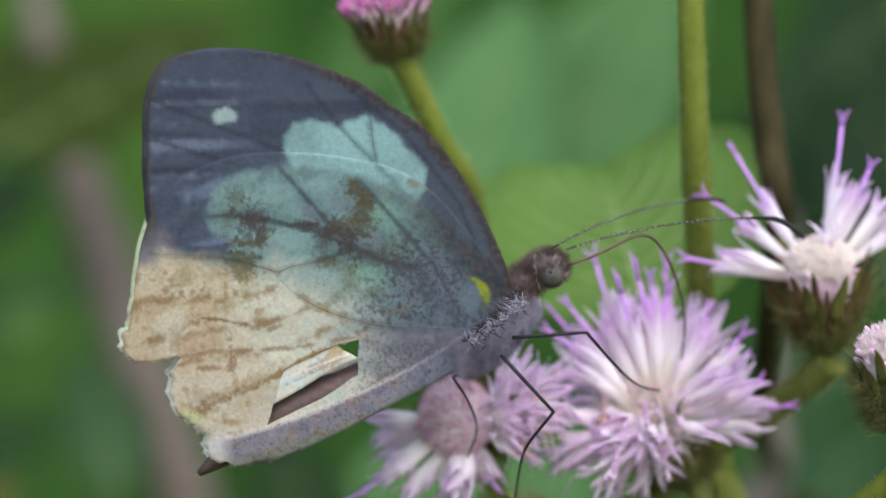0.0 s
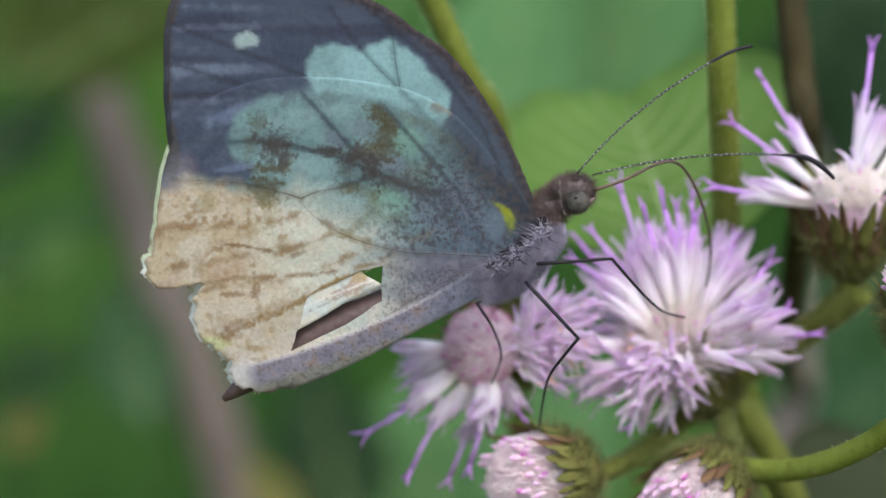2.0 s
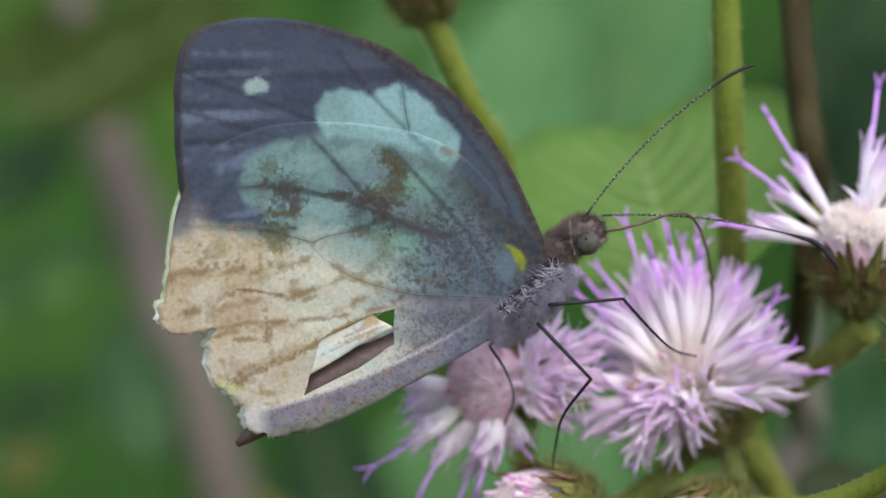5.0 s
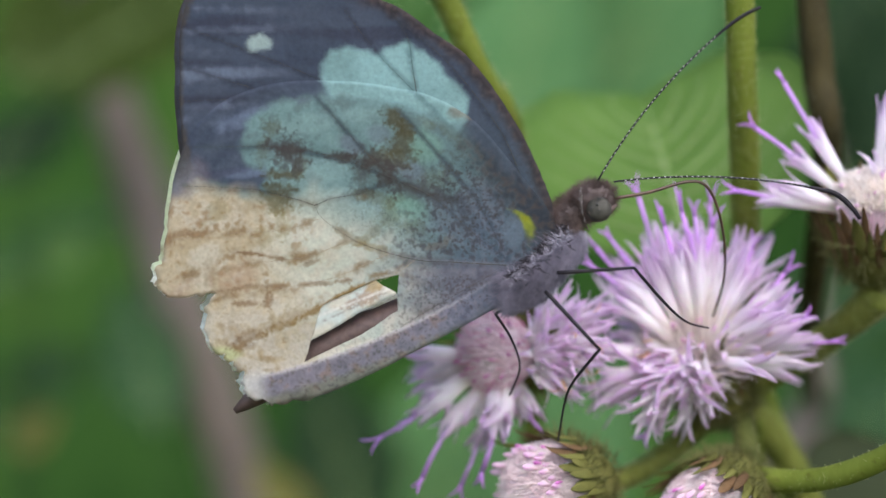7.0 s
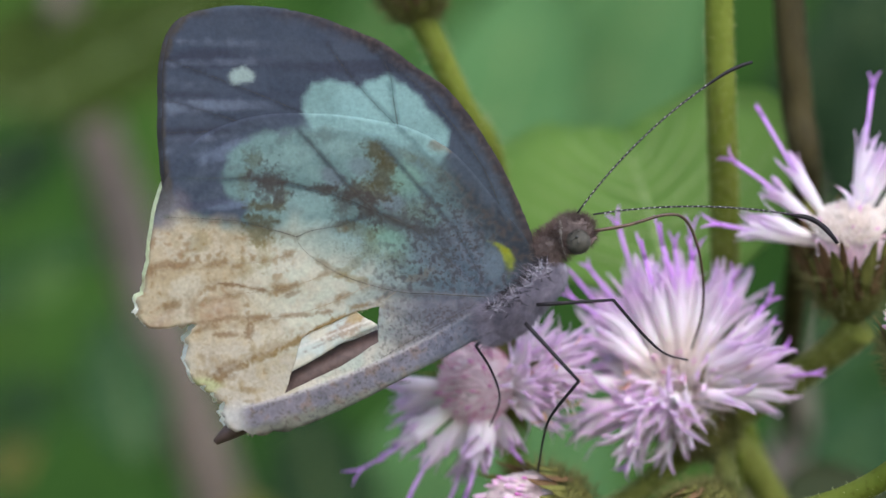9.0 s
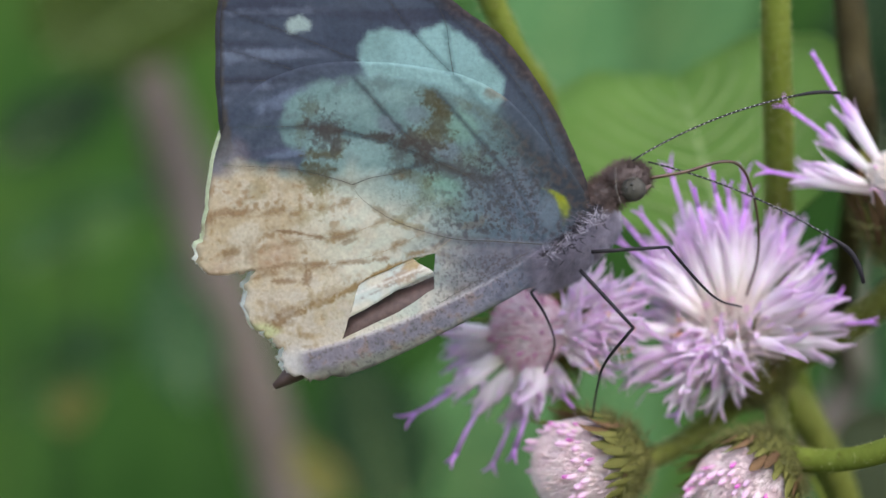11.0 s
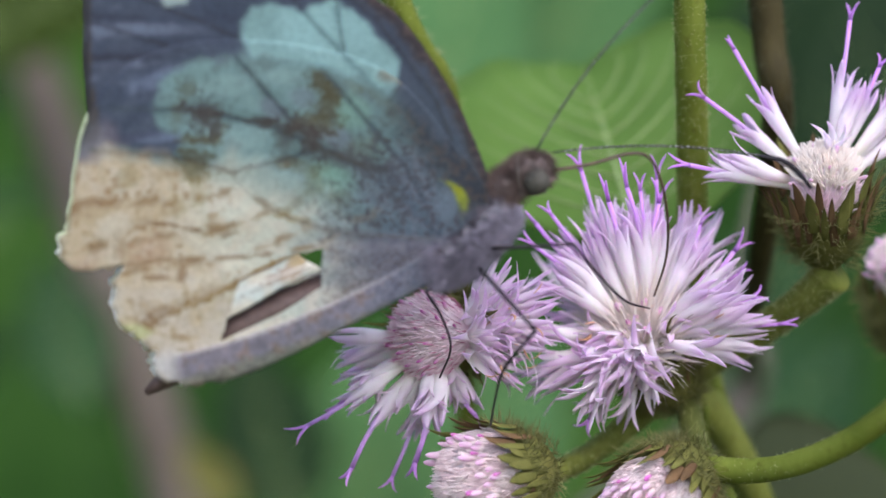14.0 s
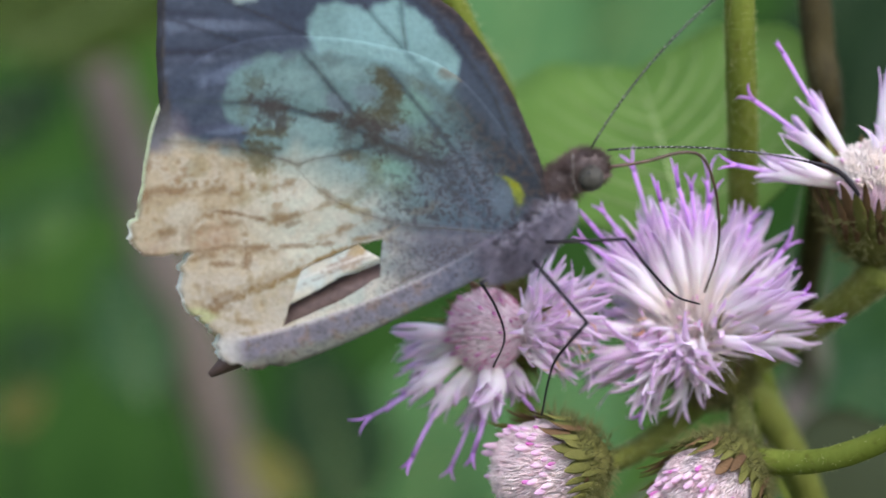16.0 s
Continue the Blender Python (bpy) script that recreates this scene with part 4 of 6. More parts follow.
def spot(x, z, s, warp=0.0):
    a = math.hypot((x - s[0]) / s[2], (z - s[1]) / s[3])
    return s[4] * (1 - smooth01(0.45, 1.25, a + warp))


def mark(x, z, m, warp):
    """How strongly a soft-edged oval mark colours a place of the wing."""
    dx, dz = x - m[0], z - m[1]
    if abs(dx) + abs(dz) > 2.4 * (m[2] + m[3]):
        return 0.0
    cs, sn = math.cos(radians(m[4])), math.sin(radians(m[4]))
    return m[5] * smooth01(1.35, 0.55, math.hypot((dx * cs + dz * sn) / m[2], (dz * cs - dx * sn) / m[3]) + warp)


def stain(c, x, z, rows, colour, warp, share=1.0):
    for m in rows:
        k = mark(x, z, m, warp)
        if k > 0:
            c = mix3(c, colour, k * share)
    return c


def edge_distance(poly, x, z):
    best = 1e9
    for i in range(len(poly)):
        (x1, z1), (x2, z2) = poly[i - 1], poly[i]
        dx, dz = x2 - x1, z2 - z1
        t = max(0, min(1, ((x - x1) * dx + (z - z1) * dz) / (dx * dx + dz * dz)))
        best = min(best, math.hypot(x - x1 - dx * t, z - z1 - dz * t))
    return best if inside(poly, x, z) else -best


def line_distance(lines, x, z):
    best = 1e9
    for ln in lines:
        for (x1, z1), (x2, z2) in zip(ln, ln[1:]):
            dx, dz = x2 - x1, z2 - z1
            t = max(0, min(1, ((x - x1) * dx + (z - z1) * dz) / (dx * dx + dz * dz)))
            best = min(best, math.hypot(x - x1 - dx * t, z - z1 - dz * t))
    return best


def paint_fore(x, z):
    """Colour and dust of the forewing's underside at a place of the wing, in millimetres."""
    n1, n2, n3 = noise.noise((x * 0.35, 7, z * 0.35)), noise.noise((x * 1.3, 3, z * 1.3)), noise.noise((x * 3.0, 17, z * 3.0))
    c = mix3((0.050, 0.068, 0.100), (0.072, 0.092, 0.126), 0.5 + 0.8 * n1 + 0.3 * n3)
    c = mix3(c, (0.038, 0.042, 0.066), 0.6 * smooth01(0.05, 0.5, noise.noise((x * 0.10, 41, z * 0.9)) + 0.2 * n2))
    streak = smooth01(0.05, 0.6, noise.noise((x * 0.08, 11, z * 0.95)) + 0.30 * n2)
    c = mix3(c, (0.15, 0.185, 0.245), 0.95 * streak * smooth01(-8.5, -15, x))
    base = smooth01(15, 5, math.hypot(x - ROOT_X, z - ROOT_Z))
    c = mix3(c, (0.08, 0.11, 0.14), base)
    c = mix3(c, (0.030, 0.036, 0.052), 0.55 * smooth01(0.30, 0.05, line_distance(FORE_VEINS, x, z) + 0.1 * n2))
    d = edge_distance(FORE[:17], x, z)
    c = mix3(c, mix3(UMBER, (0.09, 0.06, 0.05), smooth01(-0.2, 0.4, n3)), 0.85 * smooth01(1.1, 0.15, d + 0.35 * n2) * smooth01(-14, -4, x))
    c = mix3(c, (0.075, 0.062, 0.048), 0.8 * smooth01(0.35, 0.1, d + 0.15 * n2) * smooth01(-14, -16, x))
    d = edge_distance(PATCH, x, z)
    pale = mix3(PALE, TEAL, 0.45 * smooth01(0.2, -0.5, n1) + 0.2 * n3)
    pale = mix3(pale, (0.12, 0.215, 0.215), 0.75 * smooth01(0.30, 0.06, line_distance(FORE_VEINS[:2], x, z) + 0.12 * n2))
    c = mix3(c, pale, smooth01(-0.20, 0.28, d + 0.22 * n2))
    a, b = (-12.71, 14.16)
    tail = 0.55 + 0.3 * smooth01(-1.2, 0.8, x - a)
    c = mix3(c, (0.34, 0.44, 0.41), 0.95 * smooth01(1.0, 0.55, math.hypot((x - a) / 1.05, (z - b + 0.15 * (a - x)) / tail) + 0.35 * n2))
    return c, 0.12 + 0.25 * base


def fold_line(x):
    """Height of the ridge along which the hindwing's inner margin is folded."""
    u = (x + 9.6) / 13.7
    return -7.9 + 6.2 * u - 0.55 * (1 - (u * 2 - 1) ** 2)


def fold_lift(x, z):
    """The folded margin stands proud of the wing, in millimetres."""
    t = fold_line(x) - z
    return 0.34 * smooth01(-0.05, 0.16, t) * smooth01(-13.0, -10.5, x) * smooth01(4.5, -1.0, x) * smooth01(3.4, 1.3, t)


def hind_lift(x, z):
    """Folded below, and lying against the forewing along the upper edge."""
    return fold_lift(x, z) - 0.122 * smooth01(2.2, 0.2, edge_distance(HIND, x, z)) * smooth01(2.5, 5.0, z)


def paint_hind(x, z):
    """The same for the hindwing: a mottled teal field, a slate corner, a stained cream border and a grey-blue base."""
    n1, n2, n3 = noise.noise((x * 0.3, 1, z * 0.3)), noise.noise((x * 0.95, 5, z * 0.95)), noise.noise((x * 2.6, 9, z * 2.6))
    n4 = noise.noise((x * 5.5, 19, z * 5.5))
    w, r = math.atan2(z - ROOT_Z, ROOT_X - x), math.hypot(x - ROOT_X, z - ROOT_Z)
    ray = noise.noise((w * 9.0, 13, r * 0.12))
    warp = 0.45 * n2 + 0.34 * n3 + 0.14 * n4
    vd = line_distance(HIND_VEINS, x, z)
    d = edge_distance(HIND, x, z)
    # teal field, a little lighter inside each cell
    c = mix3((0.128, 0.215, 0.208), (0.178, 0.292, 0.276), smooth01(0.0, 1.1, vd + 0.5 * n2 + 0.6 * ray))
    c = mix3(c, (0.10, 0.16, 0.175), 0.6 * smooth01(-4, 4, x + 0.5 * z - 4 + 3 * n1))
    c = mix3(c, (0.105, 0.15, 0.145), 0.55 * smooth01(0.02, 0.45, n2 + 0.6 * n3 + 0.3 * ray))
    c = stain(c, x, z, PALE_MARKS, (0.245, 0.375, 0.355), 0.3 * n2)
    c = stain(c, x, z, JADE_MARKS, (0.205, 0.370, 0.285), 0.3 * n2)
    c = stain(c, x, z, LILAC_MARKS, (0.150, 0.175, 0.215), 0.4 * n2 + 0.2 * n3, 0.85)
    # slate corner with long bluish streaks
    k = smooth01(-0.45, 0.45, edge_distance(SLATE_EDGE, x, z) + 0.4 * n2 + 0.2 * n3)
    slate = mix3((0.052, 0.070, 0.101), (0.075, 0.098, 0.131), 0.5 + n2 + 0.4 * n3)
    slate = mix3(slate, (0.14, 0.18, 0.25), 0.85 * smooth01(0.02, 0.42, noise.noise((x * 0.12, 21, (z - 0.14 * x) * 0.85)) + 0.15 * n2) * smooth01(-8, -12, x))
    slate = mix3(slate, (0.052, 0.056, 0.088), 0.6 * smooth01(0.05, 0.4, noise.noise((x * 0.12, 71, (z - 0.14 * x) * 0.9))))
    c = mix3(c, slate, k)
    c = mix3(c, (0.215, 0.19, 0.215), 0.8 * smooth01(1.25, 0.4, math.hypot((x + 17.6) / 1.7, (z - 3.9) / 2.9) + 0.3 * n2))
    c = mix3(c, (0.15, 0.20, 0.235), 0.2 * smooth01(0.5, 0.2, abs(d - 0.3)) * smooth01(3.5, 6.0, z) * smooth01(-9.0, -12.0, x))
    c = mix3(c, (0.050, 0.074, 0.082), 0.75 * smooth01(0.30, 0.04, vd + 0.06 * n3) * (1 - 0.5 * k))
    # cream border: peach towards the rim, whitish inside
    e = edge_distance(CREAM_EDGE, x, z) + 0.5 * n1 + 0.5 * n2
    soft = 0.7 + 1.1 * smooth01(-12, -8, x)
    c = mix3(c, (0.36, 0.455, 0.40), 0.7 * smooth01(-2.6, 0.2, e) * smooth01(-12, -9, x) * smooth01(0, -4, x))
    k = smooth01(-soft, soft, e)
    cream = mix3((0.505, 0.435, 0.295), (0.540, 0.565, 0.455), smooth01(-14.0, -9.0, x + 0.35 * z + 1.2 * n1))
    cream = mix3(cream, (0.40, 0.475, 0.425), 0.85 * smooth01(-7.5, -2.5, x + n1))
    cream = mix3(cream, (0.56, 0.535, 0.43), 0.6 * smooth01(0.0, 0.5, n2 + 0.5 * ray))
    cream = mix3(cream, (0.38, 0.295, 0.165), 0.5 * smooth01(0.02, 0.42, noise.noise((w * 8.0, 31, r * 0.3)) + 0.45 * n2 + 0.35 * n3) * smooth01(-6, -11, x + 0.35 * z))
    cream = mix3(cream, (0.25, 0.165, 0.07), 0.7 * smooth01(0.15, 0.45, n3 + 0.5 * n2 + 0.3 * n4) * smooth01(-7, -11, x + 0.35 * z))
    cream = mix3(cream, (0.60, 0.585, 0.47), 0.65 * smooth01(0.12, 0.5, noise.noise((w * 10.0, 37, r * 0.4)) + 0.3 * n3))
    cream = mix3(cream, (0.40, 0.270, 0.175), 0.5 * smooth01(0.05, 0.45, n1 + 0.3 * n3) * smooth01(-11, -14, x))
    cream = mix3(cream, (0.25, 0.165, 0.07), 0.8 * smooth01(0.48, 0.05, vd + 0.2 * n3 + 0.15 * n4) * smooth01(-0.25, 0.3, noise.noise((x * 0.8, 33, z * 0.8)) + 0.4 * n3))
    cream = mix3(cream, (0.565, 0.545, 0.455), 0.65 * smooth01(-1.5, -6.0, z + 0.8 * n1) * smooth01(-0.35, 0.25, n2 + 0.4 * n3))
    cream = mix3(cream, (0.55, 0.57, 0.57), 0.6 * smooth01(1.1, 0.4, math.hypot((x + 12.4) / 2.6, (z + 9.4) / 1.5) + 0.3 * n2))
    cream = mix3(cream, (0.50, 0.56, 0.27), 0.7 * smooth01(1.1, 0.4, math.hypot((x + 14.9) / 1.3, (z + 7.2) / 0.6) + 0.3 * n2))
    cream = mix3(cream, (0.30, 0.20, 0.115), 0.6 * smooth01(0.35, 0.1, d + 0.25 * n3) * smooth01(-0.1, 0.35, n2 + n1) * smooth01(-8, -12, x))
    c = mix3(c, cream, k)
    c = stain(c, x, z, OLIVE_DRIFT, mix3((0.120, 0.118, 0.060), (0.30, 0.235, 0.095), k), warp * 1.5 + 0.35 * n4, 0.9)
    c = stain(c, x, z, OLIVE_MARKS, mix3((0.086, 0.078, 0.036), (0.25, 0.205, 0.080), k), warp * 1.5 + 0.3 * n4, 0.85)
    for m in UMBER_MARKS:
        c = mix3(c, (0.066, 0.064, 0.062), 0.75 * mark(x, z, (m[0], m[1], m[2] * 1.25, m[3] * 2.0, m[4], m[5]), warp * 1.8 + 0.5 * n4))
    c = stain(c, x, z, UMBER_MARKS, (0.060, 0.050, 0.042), warp * 1.3, 0.7)
    c = stain(c, x, z, OCHRE_MARKS, (0.27, 0.175, 0.055), warp * 1.5 + 0.25 * n4)
    c = stain(c, x, z, RUST_MARKS, (0.22, 0.130, 0.055), warp * 1.5 + 0.25 * n4)
    # grey-blue base with brown dust
    near = smooth01(10.5, 3.0, r + 0.9 * n2 + 1.2 * smooth01(0.5, 3, z - ROOT_Z))
    ash = mix3((0.088, 0.118, 0.160), (0.150, 0.168, 0.220), smooth01(-0.3, 0.4, n3 + 0.6 * ray))
    c = mix3(c, ash, 0.78 * near)
    c = mix3(c, (0.052, 0.052, 0.055), 0.75 * smooth01(11.5, 6.0, r) * smooth01(0.10, 0.34, n3 + 0.5 * n4 + 0.3 * n2) * smooth01(-2.0, 0.5, z + 1.2))
    c = mix3(c, (0.205, 0.225, 0.245), 0.5 * near * smooth01(0.20, 0.05, line_distance(HIND_VEINS[:1], x, z) + 0.06 * n3))
    low = near * smooth01(-0.6, -1.6, z + 0.4 * n2)
    c = mix3(c, mix3((0.125, 0.120, 0.150), (0.205, 0.195, 0.225), 0.5 + n2 + 0.7 * n3), 0.75 * low)
    c = mix3(c, (0.070, 0.062, 0.066), 0.65 * smooth01(13.0, 7.0, r) * smooth01(-1.2, -2.2, z) * smooth01(0.12, 0.40, n4 + 0.5 * n3))
    # dark mottled strip along the front, fading into the forewing's own colours
    strip = smooth01(3.4, 0.9, d + 0.8 * n2 + 0.6 * n3) * smooth01(-0.2, 2.6, x - 0.1 * z + 0.6)
    c = mix3(c, mix3((0.034, 0.041, 0.050), (0.068, 0.055, 0.050), smooth01(-0.2, 0.35, n3 + 0.4 * n2)), 0.9 * strip * smooth01(-0.8, 1.6, z))
    c = mix3(c, (0.205, 0.350, 0.338), 0.8 * smooth01(1.7, 0.3, d + 0.4 * n2) * smooth01(-9.0, -7.6, x) * smooth01(1.6, 0.2, x))
    c = mix3(c, paint_fore(x, z)[0], 0.9 * smooth01(1.5, 0.1, d + 0.4 * n2) * smooth01(3.5, 6.0, z))
    c = mix3(c, (0.20, 0.17, 0.115), 0.7 * mark(x, z, (1.25, 9.35, 0.9, 0.5, -20, 1.0), warp))
    # folded inner margin: a lavender band with a pale ridge, an olive-grey strip below it
    t = fold_line(x) - z
    on = smooth01(-0.04, 0.10, t + 0.05 * n3) * smooth01(-13.2, -11.6, x + 0.4 * n2)
    band = smooth01(1.75, 1.25, t + 0.35 * n2 - 0.25 * smooth01(-8, -2, x))
    margin = mix3(mix3((0.200, 0.205, 0.165), (0.285, 0.280, 0.235), 0.5 + n2 + 0.5 * n3), mix3((0.178, 0.168, 0.205), (0.270, 0.250, 0.295), 0.5 + n2 + 0.5 * n3), band)
    margin = mix3(margin, (0.22, 0.150, 0.110), 0.7 * smooth01(0.05, 0.42, n2 + 0.6 * n3))
    margin = mix3(margin, (0.46, 0.44, 0.42), 0.75 * smooth01(0.26, 0.05, abs(t - 0.08) + 0.05 * n3))
    margin = mix3(margin, (0.080, 0.072, 0.068), 0.75 * smooth01(0.24, 0.40, n4 + 0.35 * n3))
    c = mix3(c, mix3(margin, ash, 0.8 * smooth01(-1.5, 3.2, x)), 0.92 * on)
    # yellow spot by the wing's root, with a paler panel behind it
    c = mix3(c, (0.16, 0.215, 0.26), 0.7 * smooth01(1.15, 0.6, math.hypot((x - 4.9) / 0.9, (z - 1.15) / 1.2) + 0.15 * n3))
    dx, dz = x - 5.75, z - 1.95
    ya, yb = dx * 0.56 - dz * 0.83, dx * 0.83 + dz * 0.56 + 0.28 * (dx * 0.56 - dz * 0.83) ** 2
    c = mix3(c, mix3((0.36, 0.40, 0.018), (0.25, 0.31, 0.03), 0.5 + n3), 0.9 * smooth01(1.35, 0.4, math.hypot(ya / 1.25, yb / (0.34 + 0.13 * ya)) + 0.25 * n3))
    g = 1 + 0.16 * n4 + 0.10 * n3
    return tuple(q * g for q in c), min(1, sum(spot(x, z, s, 0.3 * n2) for s in DUST)) * 0.85 + 0.03


def paint_flap(x, z):
    """A bare whitish scrap of wing with a worn tan patch and a crease."""
    n2, n3, n4 = noise.noise((x * 0.95, 45, z * 0.95)), noise.noise((x * 2.6, 49, z * 2.6)), noise.noise((x * 6.5, 47, z * 6.5))
    c = mix3((0.60, 0.66, 0.61), (0.68, 0.66, 0.55), smooth01(-0.3, 0.4, n2))
    c = mix3(c, (0.42, 0.31, 0.22), 0.8 * mark(x, z, (-5.3, -3.35, 1.7, 0.42, 24, 1.0), 0.6 * n3 + 0.7 * n4))
    c = mix3(c, (0.45, 0.33, 0.15), 0.8 * mark(x, z, (-4.7, -2.5, 0.55, 0.6, 0, 1.0), 0.5 * n3))
    c = mix3(c, (0.30, 0.27, 0.22), 0.7 * smooth01(0.09, 0.03, abs(z + 3.95 - 0.46 * (x + 6.0))) * smooth01(-0.3, 0.2, n3))
    c = mix3(c, (0.78, 0.78, 0.72), 0.8 * smooth01(0.12, 0.03, abs(z + 3.62 - 0.38 * (x + 6.0))))
    return c, 0.0


def paint_far_hind(x, z):
    """The far hindwing's inner side: bare and whitish, with a few tan worn places."""
    n2, n3 = noise.noise((x * 0.95, 25, z * 0.95)), noise.noise((x * 2.6, 29, z * 2.6))
    c = mix3((0.95, 0.96, 0.90), (0.90, 0.88, 0.74), smooth01(-0.2, 0.5, n2))
    c = mix3(c, (0.66, 0.74, 0.50), smooth01(-14, -16, x) * smooth01(-2.5, -1.0, z))
    c = mix3(c, (0.30, 0.24, 0.12), 0.8 * smooth01(0.2, 0.5, n2 + 0.4 * n3) * smooth01(-16, -18, x))
    a, b = (-5.03, -3.47)
    c = mix3(c, (0.55, 0.42, 0.30), 0.8 * smooth01(1.1, 0.5, math.hypot((x - a) / 1.9, (z - b - 0.35 * (x - a)) / 0.55) + 0.6 * n3))
    c = mix3(c, (0.42, 0.34, 0.26), 0.7 * smooth01(0.14, 0.05, line_distance([[(-8.74, -5.23), (-5.62, -4.06), (-2.50, -2.50)]], x, z)))
    return c, 0.12


def wing_depth(x, z, open_by=1.0):
    """How far the wing stands off the middle plane, in millimetres."""
    r = math.hypot(x - ROOT_X, z - ROOT_Z)
    w = math.atan2(z - ROOT_Z, ROOT_X - x)
    h = 0.055 * r + 0.35 * math.sin(r / 26 * math.pi) + 0.05 * math.sin(w * 22) * min(1, r / 10) + 0.10 * noise.noise((x * 0.3, 50, z * 0.3))
    return h * open_by


def wing(name, outline, paint, parent, offset, sign, label, holes=(), turn=0.0, grow=1.0, jag=0.10, step=0.30, ragged=None, lift=None):
    """A wing blade as a fine sheet inside its outline, with real thickness at its rim."""
    rng = random.Random(len(name) + int(offset * 10))
    loop = [(p.x, p.y) for p in spline([Vector((*q, 0)) for q in outline + [outline[0]]], 260)][:-1]
    rough = []
    for x, z in loop:
        k = 3.2 if ragged and ragged(x, z) else 0.5
        fray = 0.26 if k > 1 else 0.03
        rough.append((x + jag * k * noise.noise((x * 1.7, z * 1.7, 4)) + fray * noise.noise((x * 7, z * 7, 14)),
                      z + jag * k * noise.noise((x * 1.9, z * 1.9, 8)) + fray * noise.noise((x * 7, z * 7, 18))))
    pts = [Vector(p) for p in rough]
    edges = [(i, (i + 1) % len(rough)) for i in range(len(rough))]
    rings = []
    for h in holes:
        hl = []
        for i in range(len(h)):
            a, b = h[i], h[(i + 1) % len(h)]
            for q in range(5):
                u = q / 5
                hl.append((a[0] + (b[0] - a[0]) * u + 0.09 * noise.noise((a[0] + u * 5, i, 2)), a[1] + (b[1] - a[1]) * u + 0.09 * noise.noise((a[1] + u * 5, i, 6))))
        n0 = len(pts)
        pts += [Vector(p) for p in hl]
        edges += [(n0 + i, n0 + (i + 1) % len(hl)) for i in range(len(hl))]
        rings.append(hl)
    xs, zs = [p[0] for p in rough], [p[1] for p in rough]
    x = min(xs)
    while x < max(xs):
        z = min(zs)
        while z < max(zs):
            q = (x + rng.uniform(-0.06, 0.06), z + rng.uniform(-0.06, 0.06))
            if inside(rough, *q) and edge_distance(rough[::4], *q) > 0.2:
                pts.append(Vector(q))
            z += step
        x += step
    vs, _, fs, _, _, _ = delaunay_2d_cdt(pts, edges, [], 0, 1e-5)
    keep = []
    for t in fs:
        cx, cz = sum(vs[i].x for i in t) / 3, sum(vs[i].y for i in t) / 3
        if inside(rough, cx, cz) and not any(inside(h, cx, cz) for h in rings):
            keep.append(tuple(t))
    cs, sn = math.cos(radians(turn)), math.sin(radians(turn))
    place3, tint, dust = [], [], []
    for v in vs:
        c, s = paint(v.x, v.y)
        dx, dz = (v.x - ROOT_X) * grow, (v.y - ROOT_Z) * grow
        X, Z = ROOT_X + dx * cs - dz * sn, ROOT_Z + dx * sn + dz * cs
        stand = offset + wing_depth(v.x, v.y, 0.35 if sign > 0 else 0.8) + (lift(v.x, v.y) if lift else 0)
        place3.append(mm(X, 101.3 + sign * stand, Z) - PIVOT)
        tint.append(c)
        dust.append(s)
    n = len(place3)
    thick = Vector((0, 0.000009, 0))
    me = bpy.data.meshes.new(name)
    count = {}
    for t in keep:
        for a, b in ((t[0], t[1]), (t[1], t[2]), (t[2], t[0])):
            count[frozenset((a, b))] = (a, b) if frozenset((a, b)) not in count else None
    rim = [e for e in count.values() if e]
    me.from_pydata([tuple(p) for p in place3] + [tuple(p + thick) for p in place3], [],
                   keep + [tuple(i + n for i in t[::-1]) for t in keep] + [(b, a, a + n, b + n) for a, b in rim])
    me.materials.append(WING)
    me.polygons.foreach_set("use_smooth", [True] * (2 * len(keep)) + [False] * len(rim))
    flat = [q for c in tint + tint for q in (*c, 1)]
    me.attributes.new("tint", "FLOAT_COLOR", "POINT").data.foreach_set("color", flat)
    me.attributes.new("speck", "FLOAT_COLOR", "POINT").data.foreach_set("color", [q for s in dust + dust for q in (s, s, s, 1)])
    me.update()
    ob = place(name, me, parent, label=label)

    def on(x, z):
        dx, dz = (x - ROOT_X) * grow, (z - ROOT_Z) * grow
        return mm(ROOT_X + dx * cs - dz * sn, 101.3 + sign * (offset + wing_depth(x, z, 0.35 if sign > 0 else 0.8)), ROOT_Z + dx * sn + dz * cs) - PIVOT

    return ob, on


def veins(ob, on, lines, r0, sign, mat=VEIN):
    for ln in lines:
        pts = spline([Vector((*q, 0)) for q in ln], 22)
        b = Build()
        b.ring_tube([on(p.x, p.y) + Vector((0, sign * 0.00001, 0)) for p in pts], [r0 * (1 - 0.8 * i / 21) for i in range(22)], 5)
        place("vein", b.mesh("vein", mat), ob)


